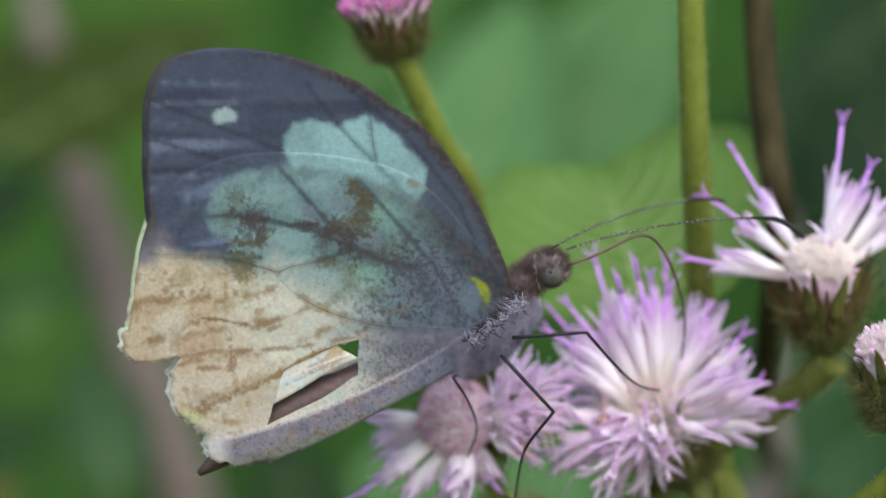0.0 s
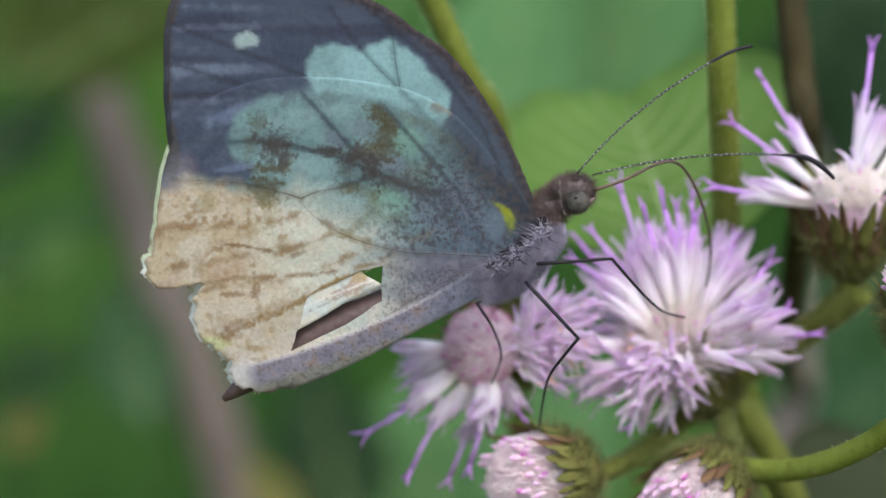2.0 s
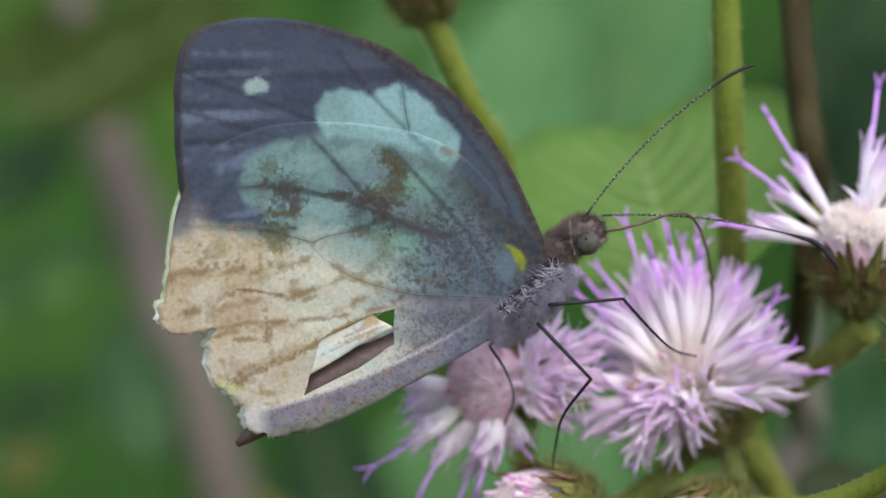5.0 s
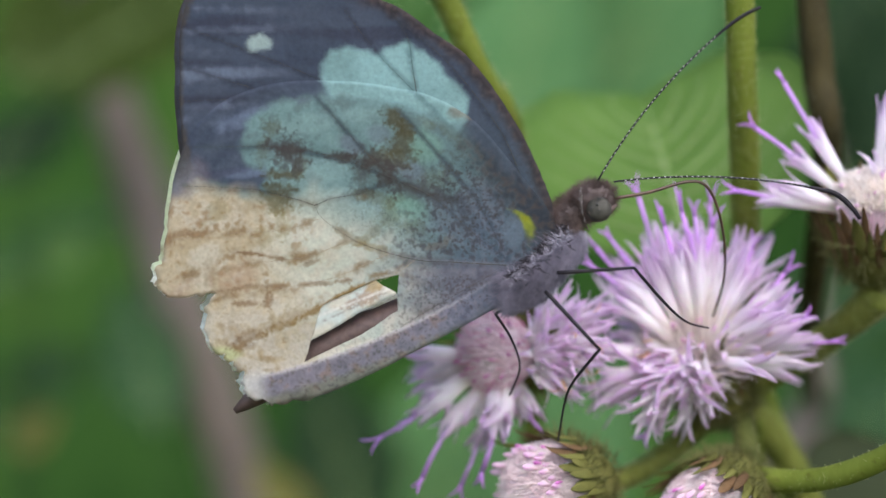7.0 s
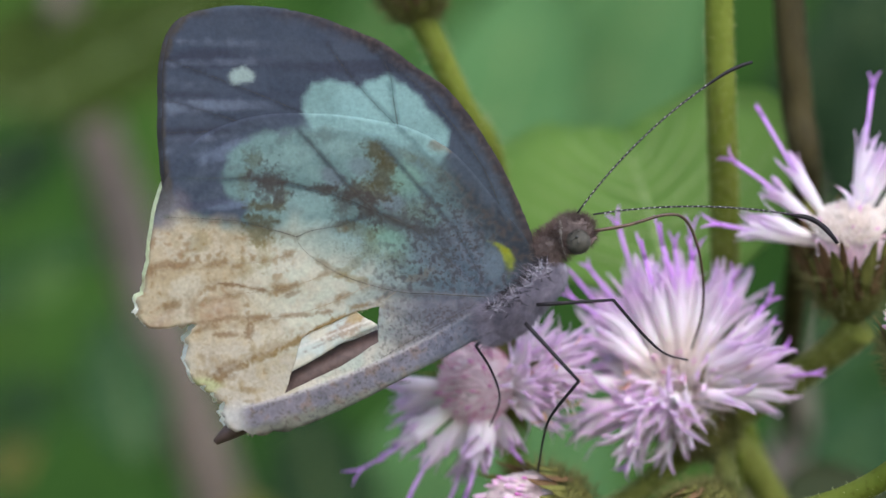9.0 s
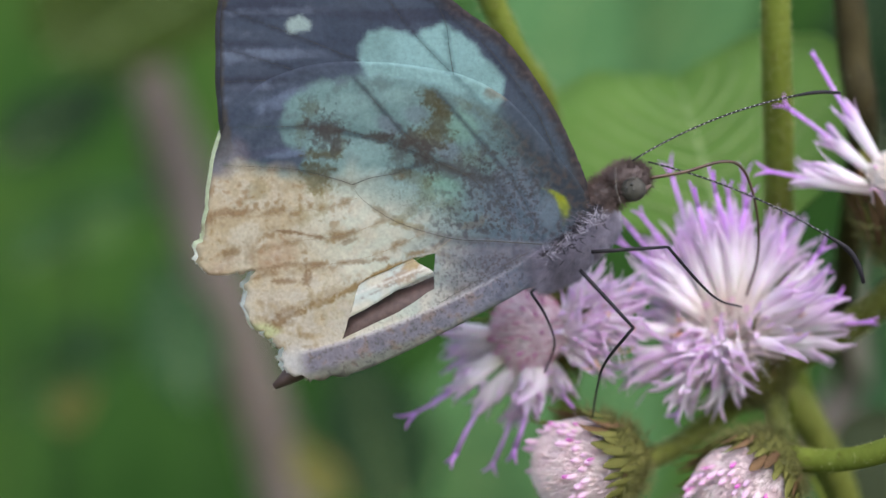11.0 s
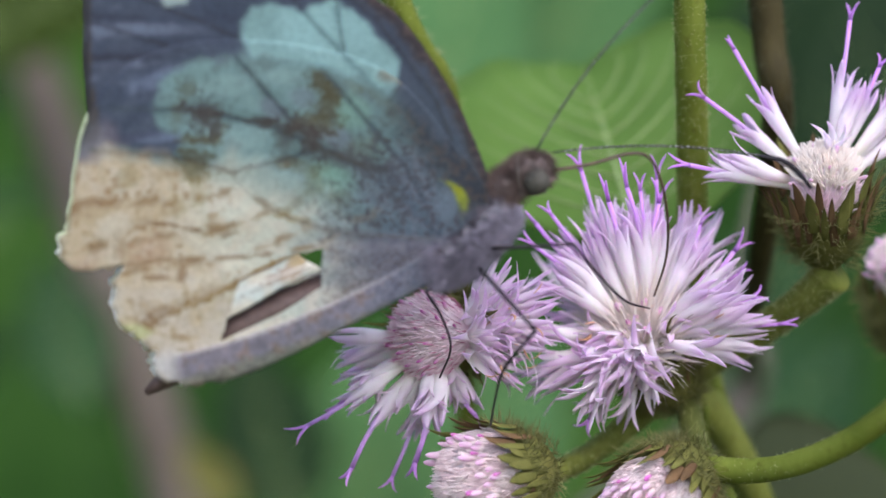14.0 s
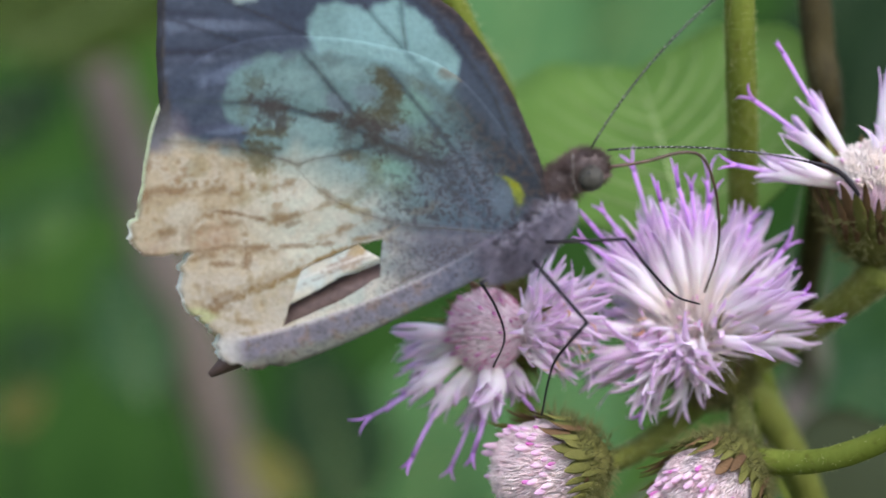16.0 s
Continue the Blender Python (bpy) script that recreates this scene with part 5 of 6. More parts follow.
FORE = [(7.96, 1.13), (7.41, 3.55), (6.32, 6.12), (4.80, 9.09), (1.87, 13.06), (-0.74, 14.94), (-2.89, 16.50), (-5.62, 17.67), (-8.15, 18.48), (-10.88, 18.91), (-13.80, 18.95),
        (-16.34, 18.29), (-17.51, 17.00), (-18.02, 14.86), (-18.09, 12.13), (-18.02, 8.81), (-17.12, 4.72), (-13.02, 0.82), (-6.40, -1.13), (0.62, -1.52), (4.52, -1.13)]
HIND = [(7.84, 1.52), (7.10, 2.96), (5.69, 4.72), (4.06, 6.75), (1.99, 8.93), (-0.74, 10.49), (-3.67, 11.15), (-7.18, 11.54), (-11.07, 11.43), (-14.58, 10.37), (-16.92, 8.42), (-18.17, 5.89), (-18.80, 2.77),
        (-19.03, 0.04), (-19.81, -2.30), (-18.41, -3.39), (-15.68, -3.16), (-16.30, -4.06), (-15.99, -6.59), (-14.58, -7.76), (-13.73, -8.54), (-13.80, -9.71), (-11.85, -10.57),
        (-8.35, -10.02), (-4.06, -8.15), (-0.16, -6.12), (3.35, -4.25), (4.99, -3.39), (5.69, -1.99), (7.06, -0.55), (8.35, 0.90)]

FLAP = [(-9.16, -6.32), (-8.15, -5.81), (-6.86, -5.07), (-5.42, -4.21), (-4.06, -3.51), (-3.24, -3.12), (-3.59, -2.81), (-4.37, -2.38), (-5.03, -1.99), (-6.20, -2.30), (-7.96, -2.92), (-9.05, -3.86), (-9.28, -5.23)]


def furry(name, centre, axis, half, radius, count, length, mat, parent, seed, skin, lean=0.6, label=""):
    """An egg-shaped piece of the body under a coat of fine hairs."""
    rng = random.Random(seed)
    fr = frame_of(axis)
    b = Build()
    us = [-1, -0.9, -0.7, -0.4, 0, 0.4, 0.7, 0.9, 1]
    b.ring_tube([centre + fr @ Vector((0, 0, half * u)) for u in us], [radius * max(0.03, math.sqrt(1 - u * u)) for u in us], 14)
    ob = place(name, b.mesh(name, skin, PIVOT), parent, label=label)
    spots = []
    for _ in range(count):
        u, w = rng.uniform(-0.97, 0.97), rng.uniform(0, 6.283)
        s = math.sqrt(1 - u * u)
        loc = Vector((s * math.cos(w) * radius, s * math.sin(w) * radius, half * u))
        nrm = Vector((s * math.cos(w) / radius, s * math.sin(w) / radius, u / half)).normalized()
        spots.append((centre + fr @ (loc * 0.97), fr @ (nrm + Vector((0, 0, -lean)))))
    hairs("fur", spots, length, 0.000016, mat, ob, rng, origin=PIVOT, jitter=0.35)
    return ob


def leg(parent, pts, radii, label):
    """A thin jointed leg: each length between two joints is a piece of its own."""
    b = Build()
    q = pts[0].lerp(pts[1], 0.5)
    b.ring_tube(spline([pts[0], q, pts[1]], 6), [radii[0], radii[0] * 1.05, radii[0], radii[0] * 0.95, radii[0] * 0.9, radii[0] * 0.75], 7)
    up = place("leg", b.mesh("femur", CHITIN, PIVOT), parent, label=label)
    b = Build()
    b.ring_tube(spline(pts[1:], 14), [radii[1] * (1.05 - 0.45 * i / 13) for i in range(14)], 6)
    b.ring_tube([pts[1] + Vector((0, 0, radii[0] * 0.2)), pts[1] - Vector((0, 0, radii[0] * 0.2))], [radii[0] * 0.95, radii[0] * 0.95], 7)
    place("shin", b.mesh("shin", CHITIN, PIVOT), up)
    return up


def antenna(parent, length, bow, droop, club):
    """A ringed, clubbed antenna along +x from its joint."""
    b = Build()
    n = 46
    pts = []
    for i in range(n):
        u = i / (n - 1)
        z = bow * length * 4 * u * (1 - u) - droop * length * max(0, (u - 0.86) / 0.14) ** 2
        pts.append(Vector((length * u, 0, z)))
    rr = [0.000068 + 0.00001 * (i / (n - 1)) + club * smooth01(0.74, 0.9, i / (n - 1)) * (1 - 0.55 * smooth01(0.95, 1, i / (n - 1))) for i in range(n)]
    b.ring_tube(pts, rr, 7)
    ob = place("antenna", b.mesh("antenna", CHITIN), parent, label="thin dark antenna with white flecks and a club")
    for i in range(2, 36):
        p, q = pts[i], pts[i + 1]
        r = Build()
        off = Vector((0, -rr[i] * 0.62, rr[i] * (0.35 if i % 2 else -0.2)))
        r.ring_tube([p + off, p.lerp(q, 0.2) + off, p.lerp(q, 0.4) + off], [rr[i] * 0.3, rr[i] * 0.55, rr[i] * 0.3], 6)
        place("fleck", r.mesh("fleck", CHITIN_WHITE), ob)
    return ob


def butterfly():
    root = thing("butterfly", PIVOT, "worn butterfly with torn grey, teal and cream wings on a flower", "butterfly")
    low = lambda x, z: x < -9 and z < 1.5
    wing("far_forewing", FORE, paint_fore, root, 0.25, 1, "far forewing, slate grey and pale teal", turn=0.5, grow=1.03, step=0.55)
    wing("far_hindwing", HIND, paint_far_hind, root, 0.45, 1,
         "far hindwing with a pale rim", turn=-0.4, grow=1.034, step=0.4, ragged=low,
         holes=[[(-4.68, -1.99), (-2.81, -1.44), (-2.65, -3.08), (-3.28, -3.16)]])
    fw, on = wing("near_forewing", FORE, paint_fore, root, 0.75, -1, "slate grey forewing with a pale teal patch", step=0.22)
    veins(fw, on, FORE_VEINS, 0.000024, -1)
    hw, on = wing("near_hindwing", HIND, paint_hind, root, 0.9, -1, "worn hindwing, teal above and torn stained cream below", holes=[TEAR], ragged=low, step=0.12, lift=hind_lift)
    veins(hw, on, HIND_VEINS[:6], 0.000026, -1)
    veins(hw, on, HIND_VEINS[6:10], 0.000018, -1, VEIN_TAN)
    veins(hw, on, HIND_VEINS[10:], 0.000016, -1)
    wing("torn_flap", FLAP, paint_flap, hw, 0.80, -1, "torn white flap folded behind the gap in the wing", step=0.12)

    # body
    abd = Build()
    line = spline([mm(5.79, 101.7, -2.34), mm(2.22, 101.6, -3.29), mm(-3.32, 101.4, -4.78), mm(-8.86, 101.4, -7.32), mm(-14.54, 101.3, -11.34)], 30)
    abd.ring_tube(line, [0.00118 * (1 + 0.05 * math.sin(i * 1.9)) * (1 - 0.8 * max(0, (i - 23) / 6) ** 1.8)
                         for i in range(30)], 14)
    place("abdomen", abd.mesh("abdomen", ABDOMEN, PIVOT), root, label="dark brown abdomen")
    furry("thorax", mm(7.01, 101.0, -1.46), (0.74, 0, 0.67), 0.0040, 0.00135, 7000, 0.0006, FUR_GREY, root, 41, FUR_GREY, 1.0, "grey furry thorax")
    furry("waist", mm(5.99, 101.0, -2.56), (0.95, 0, 0.25), 0.0017, 0.0012, 3000, 0.0006, FUR_GREY, root, 44, FUR_GREY, 1.0, "grey furry waist")
    furry("shoulder", mm(8.75, 101.2, 2.25), (0.76, 0, 0.55), 0.0018, 0.00108, 2600, 0.0008, FUR_BROWN, root, 42, BODY, 0.4, "brown furry shoulder")
    head = furry("head", mm(10.42, 101.0, 3.42), (0.8, 0, 0.1), 0.0016, 0.00114, 2600, 0.0006, FUR_BROWN, root, 43, BODY, 0.2, "brown furry head")
    for y, sg in ((100.15, -1), (101.9, 1)):
        c = mm(10.76, 100.0, 2.77) + Vector((0, (y - 100) / 1000, 0))
        e = Build()
        us = [-1, -0.92, -0.75, -0.45, 0, 0.45, 0.75, 0.92, 1]
        e.ring_tube([c + Vector((0, 0.00078 * u, 0)) for u in us], [0.00090 * max(0.02, math.sqrt(1 - u * u)) for u in us], 22)
        ey = place("eye", e.mesh("eye", EYE_SKIN, PIVOT), head, label="round grey-olive compound eye")
    for k in range(5):
        a = k * 1.256
        p = Build()
        q = mm(10.57, 99.3, 3.06) + Vector((0.00042 * math.cos(a), 0.00006, 0.00042 * math.sin(a))) * (0 if k == 0 else 1)
        p.ring_tube([q, q + Vector((0, 0.0001, 0))], [0.00013 if k == 0 else 0.00007] * 2, 8)
        place("eye_spot", p.mesh("eye_spot", PUPIL, PIVOT), head)
    for y in (100.3, 101.7):
        b = Build()
        s = mm(11.23, 100.0, 2.57) + Vector((0, (y - 100) / 1000, 0))
        b.ring_tube([s, s + Vector((0.0004, 0, 0.0002)), s + Vector((0.0008, 0, 0.0005))], [0.00030, 0.00022, 0.00006], 7)
        place("palp", b.mesh("palp", FUR_BROWN, PIVOT), head)
    b = Build()
    base = mm(11.80, 100.9, 3.50)
    tongue = spline([base, mm(14.40, 100.9, 3.97), mm(16.98, 101.0, 4.69), mm(18.43, 101.4, 4.39), mm(19.51, 102.5, 2.64), mm(20.33, 104.5, 0.04), mm(20.60, 106.5, -2.45), mm(20.22, 108.5, -5.04)], 40)
    b.ring_tube(tongue, [0.00013 - 0.00005 * i / 39 for i in range(40)], 7)
    prob = place("proboscis", b.mesh("proboscis", TONGUE, base), root, Matrix.Translation(base - PIVOT), "thin bent brown proboscis")

    rng = random.Random(91)
    # black hairs added to imitate the shade in the crease by the wing base
    spots = []
    for _ in range(420):
        u = rng.random()
        p = mm(4.54, 98.6, -1.96).lerp(mm(8.42, 98.6, 1.50), u) + Vector((rng.uniform(-0.22, 0.22), rng.uniform(-0.3, 0.1), rng.uniform(-0.22, 0.22))) / 1000
        spots.append((p, (-0.7, -0.2, 0.1)))
    hairs("crease_shade_hairs", spots, 0.0006, 0.000024, CHITIN, root, rng, origin=PIVOT, jitter=0.6, label="dark hairs standing in for the shaded crease along the wing base")
    spots = []
    for _ in range(90):
        u = rng.random()
        p = mm(4.38, 98.5, -2.50).lerp(mm(8.30, 98.5, 1.11), u) + Vector((rng.uniform(-0.3, 0.3), rng.uniform(-0.3, 0.1), rng.uniform(-0.3, 0.3))) / 1000
        spots.append((p, (-0.8, -0.2, 0.1 + 0.3 * u)))
    for _ in range(520):
        u, v = rng.random(), rng.random()
        p = mm(4.72, 100.0, -1.44).lerp(mm(4.85, 100.2, -4.06), u) + Vector((rng.uniform(-0.7, 0.5), rng.uniform(-0.25, 0.1), 0)) / 1000
        spots.append((p, (-0.95, -0.10, -0.25 - 0.35 * u)))
    hairs("wing_base_fringe", spots, 0.0012, 0.000014, FUR_GREY, root, rng, origin=PIVOT, jitter=0.35, label="pale lavender hairs spreading over the wing base")
    spots = []
    for _ in range(70):
        u = rng.random()
        p = mm(4.30, 98.4, -2.30).lerp(mm(8.50, 98.4, 1.30), u) + Vector((rng.uniform(-0.25, 0.4), rng.uniform(-0.3, 0.0), rng.uniform(-0.4, 0.25))) / 1000
        spots.append((p, (rng.uniform(-0.8, 0.9), -0.2, rng.uniform(-0.2, 0.7))))
    dark = []
    for _ in range(48):
        u = rng.random()
        p = mm(4.50, 98.35, -2.30).lerp(mm(8.30, 98.35, 1.10), u) + Vector((rng.uniform(-0.5, 0.7), rng.uniform(-0.35, 0.0), rng.uniform(-0.8, 0.3))) / 1000
        dark.append((p, (rng.uniform(-0.8, 0.8), -0.15, rng.uniform(-0.6, 0.6))))
    hairs("dark_scales", dark, 0.0006, 0.00004, CHITIN, root, rng, origin=PIVOT, jitter=0.4, label="tufts of blackish hairs along the wing base")
    hairs("pale_scales", spots, 0.0007, 0.000022, PALE_SCALE, root, rng, origin=PIVOT, jitter=0.35, label="long pale scales along the wing base")
    spots = []
    for k in range(34):
        u = k / 33
        spots.append((mm(9.57, 99.8, 4.20).lerp(mm(9.80, 99.8, 1.83), u) + Vector((rng.uniform(-0.1, 0.1) - 0.15 * math.sin(u * 3.14), -0.1, 0)) / 1000, (-0.3, -0.5, 0.3)))
    hairs("collar_scales", spots, 0.00024, 0.000016, CHITIN_WHITE, head, rng, origin=PIVOT, jitter=0.4, label="line of white scales behind the eye")

    # legs
    leg(root, [mm(7.81, 99.6, -1.63), mm(13.09, 99.3, -1.28), mm(15.59, 101.5, -3.84), mm(17.40, 103.5, -5.21), mm(19.24, 105.0, -5.73)], [0.00014, 0.00011], "thin dark foreleg")
    leg(root, [mm(7.01, 99.3, -2.87), mm(10.65, 98.6, -6.84), mm(8.98, 101.0, -9.41), mm(8.60, 103.0, -11.21), mm(8.39, 105.5, -13.95)], [0.00015, 0.00012], "thin dark middle leg")
    leg(root, [mm(4.79, 101.6, -3.92), mm(3.70, 102.0, -4.57), mm(4.88, 103.5, -6.42), mm(5.57, 105.0, -8.56), mm(4.90, 106.5, -10.76)], [0.00013, 0.0001], "thin dark hind leg")
    one, two = antenna(root, 0.0160, 0.055, 0.02, 0.00006), antenna(root, 0.0174, 0.05, 0.08, 0.00012)
    return root, prob, base, one, two


# ---------------------------------------------------------------- leaves behind
def leaves_behind():
    leaf("leaf", mm(21.10, 122.0, -1.55), mm(18.60, 136.0, 16.6), 0.022, 0.0315, LEAF, "broad fresh green leaf behind the flowers", 0.22, 0.16, spin=-8, rise=(0.50, 0.66), petiole=mm(22.90, 126.0, -5.85))
    leaf("leaf", mm(28.73, 119.0, -22.49), mm(43.60, 116.0, -35.60), 0.018, 0.0050, LEAF_FRESH, "narrow green leaf below the flower buds", 0.2, -0.1, spin=30, petiole=mm(26.03, 119.0, -14.11))
    leaf("leaf", mm(36.57, 150.0, -23.79), mm(61.44, 160.0, -35.52), 0.03, 0.022, LEAF_OLIVE, "dull olive leaf below the flowers", 0.15, 0.1, spin=-70, petiole=mm(26.93, 122.0, -14.23))


def far_leaves():
    """Large leaves of the plants further back."""
    rng = random.Random(77)
    G = "leaves of the plants behind"
    first = [
        (mm(-184.72, 620.0, 72.77), mm(-123.93, 700.0, 144.95), 0.65, LEAF_LIME), (mm(-152.46, 540.0, 61.28), mm(-66.39, 560.0, 120.33), 0.55, LEAF_LIME),
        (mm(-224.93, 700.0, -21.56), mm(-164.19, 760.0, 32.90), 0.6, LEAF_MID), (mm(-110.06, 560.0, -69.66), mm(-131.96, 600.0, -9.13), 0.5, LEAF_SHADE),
        (mm(-269.89, 820.0, -102.01), mm(-188.43, 800.0, -55.84), 0.6, LEAF_MID), (mm(-46.60, 500.0, -97.30), mm(-66.43, 510.0, -74.38), 0.55, LEAF_YELLOW),
        (mm(-184.31, 560.0, 24.24), mm(-150.68, 600.0, 65.75), 0.6, LEAF_DEEP_SHADE), (mm(-39.31, 700.0, -141.67), mm(-66.39, 760.0, -53.05), 0.6, LEAF_DEEP_SHADE),
        (mm(23.71, 800.0, 19.03), mm(65.73, 860.0, 201.56), 0.6, LEAF_TEAL)]
    second = [
        (mm(75.81, 900.0, 63.52), mm(181.10, 900.0, 231.99), 0.6, LEAF_TEAL), (mm(168.28, 620.0, 34.09), mm(220.31, 660.0, 154.68), 0.6, LEAF_DEEP_SHADE),
        (mm(164.78, 760.0, 24.01), mm(191.46, 760.0, 112.92), 0.6, LEAF_DEEP_SHADE), (mm(186.93, 560.0, 4.59), mm(251.76, 600.0, 149.98), 0.7, LEAF_DEEP_SHADE),
        (mm(195.45, 700.0, 65.79), mm(285.27, 720.0, 208.05), 0.7, LEAF_DEEP_SHADE), (mm(148.75, 640.0, -134.52), mm(233.67, 700.0, -43.40), 0.6, LEAF_SHADE),
        (mm(31.66, 700.0, -141.67), mm(96.96, 740.0, -51.65), 0.7, LEAF_TEAL), (mm(-113.25, 600.0, -50.07), mm(-123.77, 600.0, -24.33), 0.75, LEAF_FRESH),
        (mm(-155.92, 560.0, -6.33), mm(-136.27, 560.0, 3.49), 0.7, LEAF_FRESH)]
    third = [
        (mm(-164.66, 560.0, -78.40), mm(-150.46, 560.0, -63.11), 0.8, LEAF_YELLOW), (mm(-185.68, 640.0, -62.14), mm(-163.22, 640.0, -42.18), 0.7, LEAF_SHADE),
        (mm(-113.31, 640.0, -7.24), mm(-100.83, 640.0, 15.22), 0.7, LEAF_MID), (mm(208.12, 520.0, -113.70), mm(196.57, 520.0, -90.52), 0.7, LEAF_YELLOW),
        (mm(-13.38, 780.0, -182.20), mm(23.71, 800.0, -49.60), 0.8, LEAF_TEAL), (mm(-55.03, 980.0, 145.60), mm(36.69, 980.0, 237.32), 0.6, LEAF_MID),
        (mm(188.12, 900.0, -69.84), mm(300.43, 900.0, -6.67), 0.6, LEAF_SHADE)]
    for a, b, w, mat in first + second + third:
        ln = 0.12
        names = {"lime_leaf": "lime green leaf out of focus far behind", "green_leaf": "green leaf out of focus far behind",
                 "light_leaf": "light green leaf out of focus far behind", "dark_leaf": "dark green leaf far behind with deep shade in its colour", "shaded_leaf": "green leaf with shade in its colour, out of focus far behind", "bluish_leaf": "bluish green leaf out of focus far behind",
                 "yellowing_leaf": "small yellowing leaf out of focus behind"}
        leaf("background_leaf", a, b, ln, round(ln * w, 3), mat, names[mat.name], 0.15, 0.08, spin=rng.uniform(-25, 25), veins=3, group=G, petiole="ground")
    p = mm(-117.02, 620.0, -14.26)
    root = thing("dead_stem", p, "leaning grey-brown stem out of focus behind the butterfly", "stem")
    stem("stalk", [mm(-186.34, 660.0, 216.45), mm(-153.24, 640.0, 95.09), mm(-133.65, 630.0, 34.64), mm(-109.77, 620.0, -28.77), mm(-85.59, 620.0, -101.30), mm(-54.16, 620.0, -231.86), mm(-39.65, 620.0, -304.40)],
         [0.004, 0.008, 0.012, 0.0125, 0.0125, 0.013, 0.014], BARK, root, p, grounded=True)
    p = mm(76.93, 300.0, -32.93)
    root = thing("dead_stem", p, "leaning brown stem out of focus behind the flower buds", "stem")
    stem("stalk", [mm(88.28, 330.0, 24.58), mm(87.20, 325.0, 14.07), mm(79.30, 310.0, -9.55), mm(76.37, 300.0, -34.12), mm(60.62, 300.0, -48.42), mm(44.27, 300.0, -60.31), mm(23.35, 300.0, -78.09), mm(-8.93, 300.0, -120.84)],
         [0.0006, 0.0009, 0.0016, 0.0035, 0.0035, 0.0036, 0.0038, 0.004], BARK, root, p, grounded=True)


ground()
backdrop()
far_leaves()
leaves_behind()
tall_stems()
top_bud()
flowering_branch()
fly, prob, prob_at, antenna_near, antenna_far = butterfly()


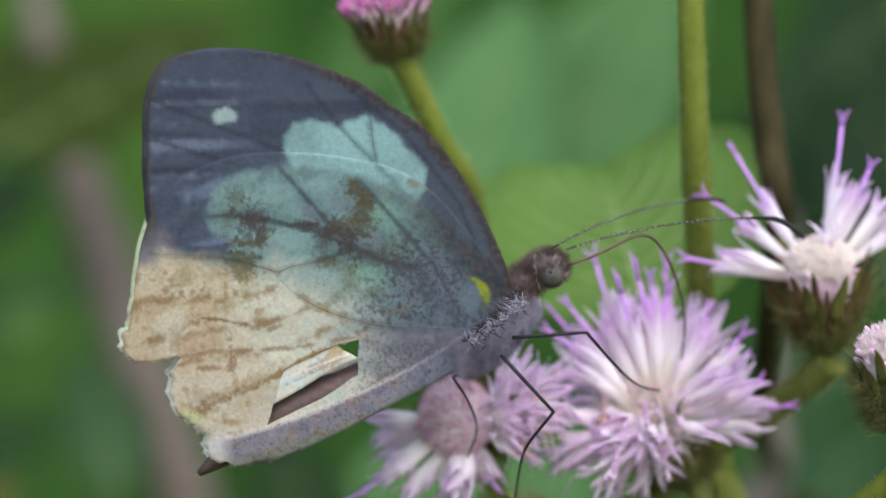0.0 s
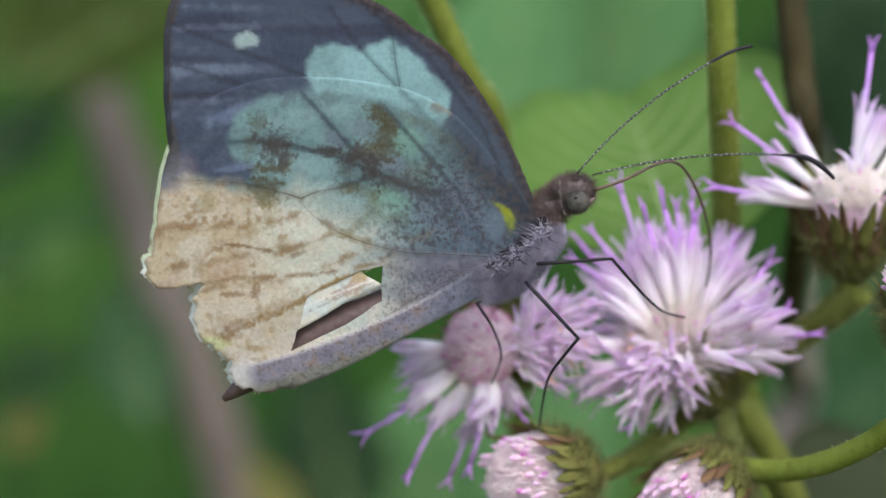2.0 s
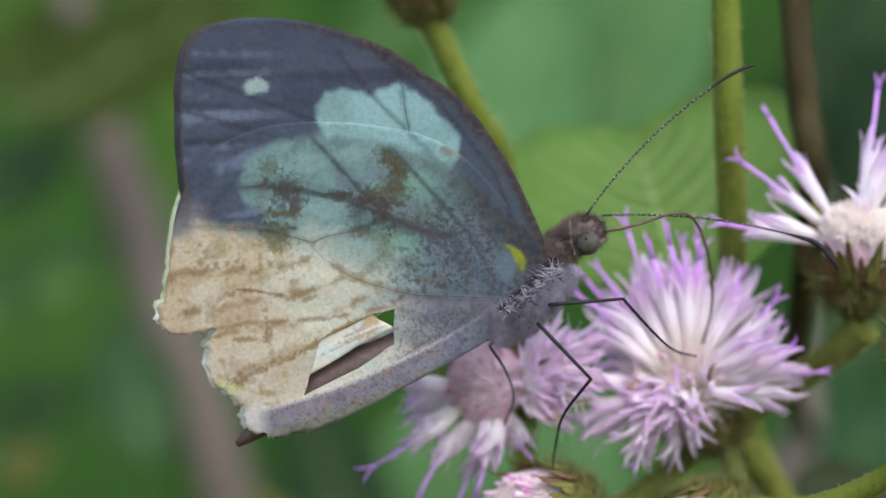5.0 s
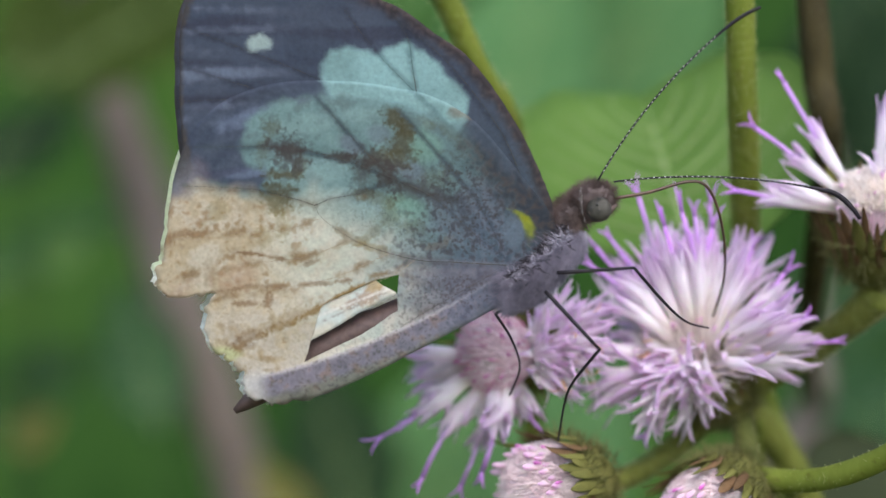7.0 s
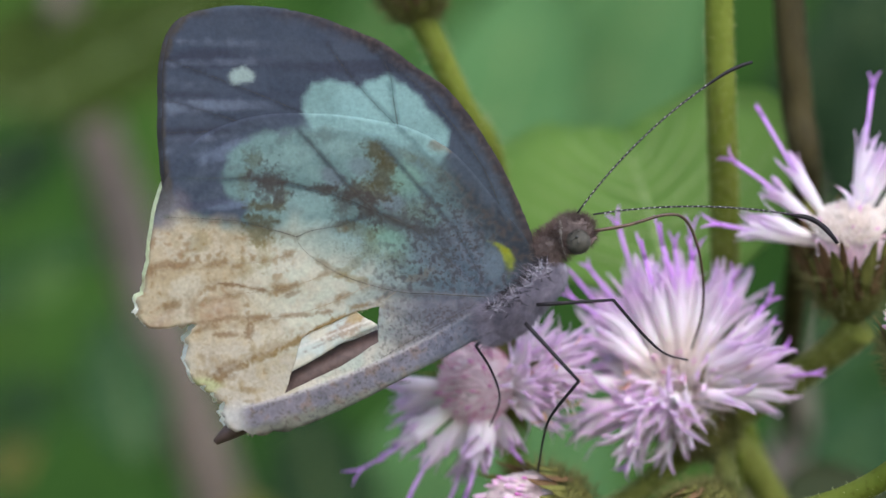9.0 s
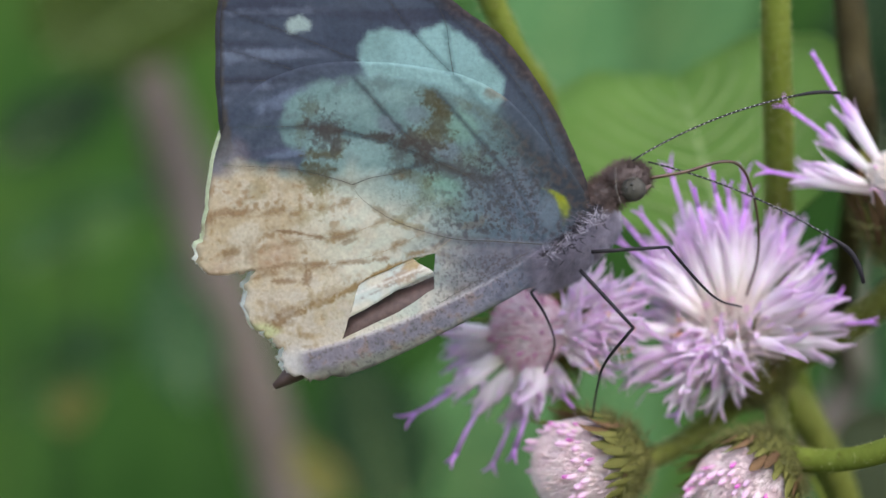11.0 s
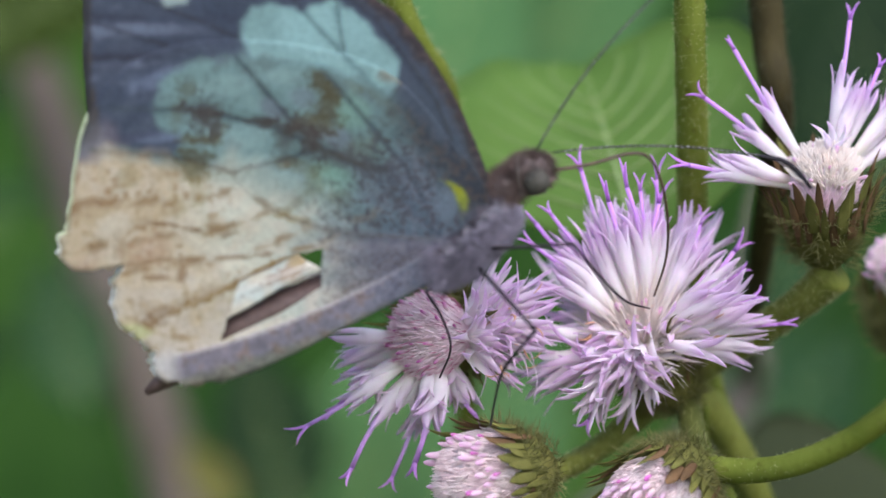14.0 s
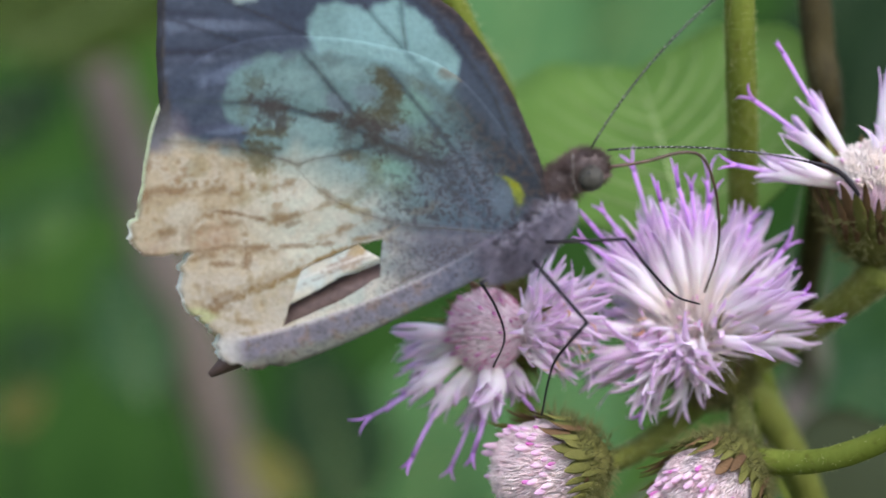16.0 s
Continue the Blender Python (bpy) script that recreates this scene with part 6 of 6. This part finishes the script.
# ---------------------------------------------------------------- what moves
def motions():
    # seconds, lean, and millimetres right, ahead and up from its resting place
    rows = [(0.0, -0.04, -0.26, 0.81, 0.10), (0.5, -0.06, -0.41, 0.49, 0.21), (1.0, 0.46, -0.43, 0.49, 0.27), (1.5, 0.46, -0.37, 0.45, 0.32), (2.0, 0.16, -0.35, 0.31, 0.33),
            (2.5, -0.63, -0.15, 0.84, 0.14), (3.0, -0.62, -0.01, 0.90, 0.17), (3.5, -1.85, 0.20, 1.20, -0.09), (4.7, -1.2, 0.16, 1.0, -0.12), (5.8, -0.41, 0.13, 0.59, -0.14),
            (6.0, -0.28, 0.06, 0.36, -0.12), (6.5, 0.03, 0.02, 0.04, 0.00), (7.0, 0.00, -0.00, -0.00, -0.00), (7.5, -0.03, -0.02, 0.06, 0.06), (8.0, 0.17, -0.13, -0.45, 0.07),
            (8.2, -0.05, -0.10, -0.06, -0.00), (9.2, -0.05, -0.12, -0.05, 0.0), (10.3, -0.55, -0.09, -0.06, -0.11), (10.5, -0.43, -0.13, 0.06, -0.04), (11.0, -0.23, 0.09, 0.23, 0.01),
            (11.5, -0.36, -0.01, -0.11, 0.00), (12.0, -0.12, -0.05, 0.23, 0.02), (12.5, -0.07, 0.07, 0.85, -0.02), (13.0, 0.78, -0.36, 0.44, 0.40), (13.5, 0.66, -0.19, 0.49, 0.16),
            (14.0, 0.52, -0.23, 0.63, 0.18), (14.5, 0.39, -0.22, 0.03, 0.11), (15.0, 1.06, -0.37, -0.30, 0.16), (15.5, 1.11, -0.23, -0.40, 0.40), (16.0, 1.61, -0.35, -0.30, 0.55)]
    walk(fly, [(t, Matrix.Translation(PIVOT + Vector((x, y, z)) / 1000) @ pose(0, 0, 0, 0, a, 0)) for t, a, x, y, z in rows])
    # seconds, rise of the antenna and its swing towards the lens (minus: away), degrees
    near = [(0, 16.7, -24.2), (0.5, 28.7, -18.2), (1, 33.3, -12.5), (1.5, 36.1, -9.1), (2, 37, -5.8), (2.5, 37.7, -6), (3, 36.2, -6), (3.5, 31.8, 2),
            (4.7, 40.3, 2.8), (6, 47, 5), (6.5, 50.2, 9), (7, 48.4, 9.2), (7.5, 49.3, 9.3), (8, 49.3, 8.2), (9.2, 40.4, 3.4), (10.5, 28.6, -0.7), (11, 19.3, -8.4),
            (11.5, 9.8, -17.7), (12, 0.4, -18.6), (12.5, 3.3, -18.9), (13, 20.5, -10.9), (13.5, 40.6, 0.2), (14, 50.6, 8), (14.5, 54.7, 9.4), (15, 52.9, 9.2),
            (15.5, 50.7, 9.4), (16, 49.8, 9.8)]
    p = mm(10.73, 100.4, 4.74) - PIVOT
    walk(antenna_near, [(t, Matrix.Translation(p) @ pose(0, 0, 0, 0, -a, 0) @ pose(0, 0, 0, 0, 0, -s)) for t, a, s in near])
    other = [(0, 7.2), (0.5, 8), (1, 9.1), (1.5, 8.9), (2, 3.6), (2.5, -7), (3, -3.7), (3.5, -3.8), (4.7, -7.9), (6, -11), (6.5, -9.1), (7, -4), (7.5, -0.6),
             (8, 2), (9.2, -2.8), (10.5, -9.4), (11, -24.8), (11.5, -30.4), (12, -43.3), (12.5, -46.2), (13, -32), (13.5, -12.1), (14, -2.4), (14.5, -0.4),
             (15, -0.4), (15.5, -1.5), (16, -4)]
    # seconds, rise of the proboscis in degrees
    sip = [(0, 10), (0.5, 8.5), (1, 0), (1.5, 16), (2, 9.5), (2.5, 12), (3, 6), (3.5, 2), (4.7, 1), (6, 0), (8, 0), (10.5, 0), (12, 0), (14, 0), (16, 0)]
    walk(prob, [(t, Matrix.Translation(prob_at - PIVOT) @ pose(0, 0, 0, 0, -a, 0)) for t, a in sip])
    p2 = mm(11.95, 101.5, 4.71) - PIVOT
    walk(antenna_far, [(t, Matrix.Translation(p2) @ pose(0, 0, 0, 0, -a, 0)) for t, a in other])


motions()
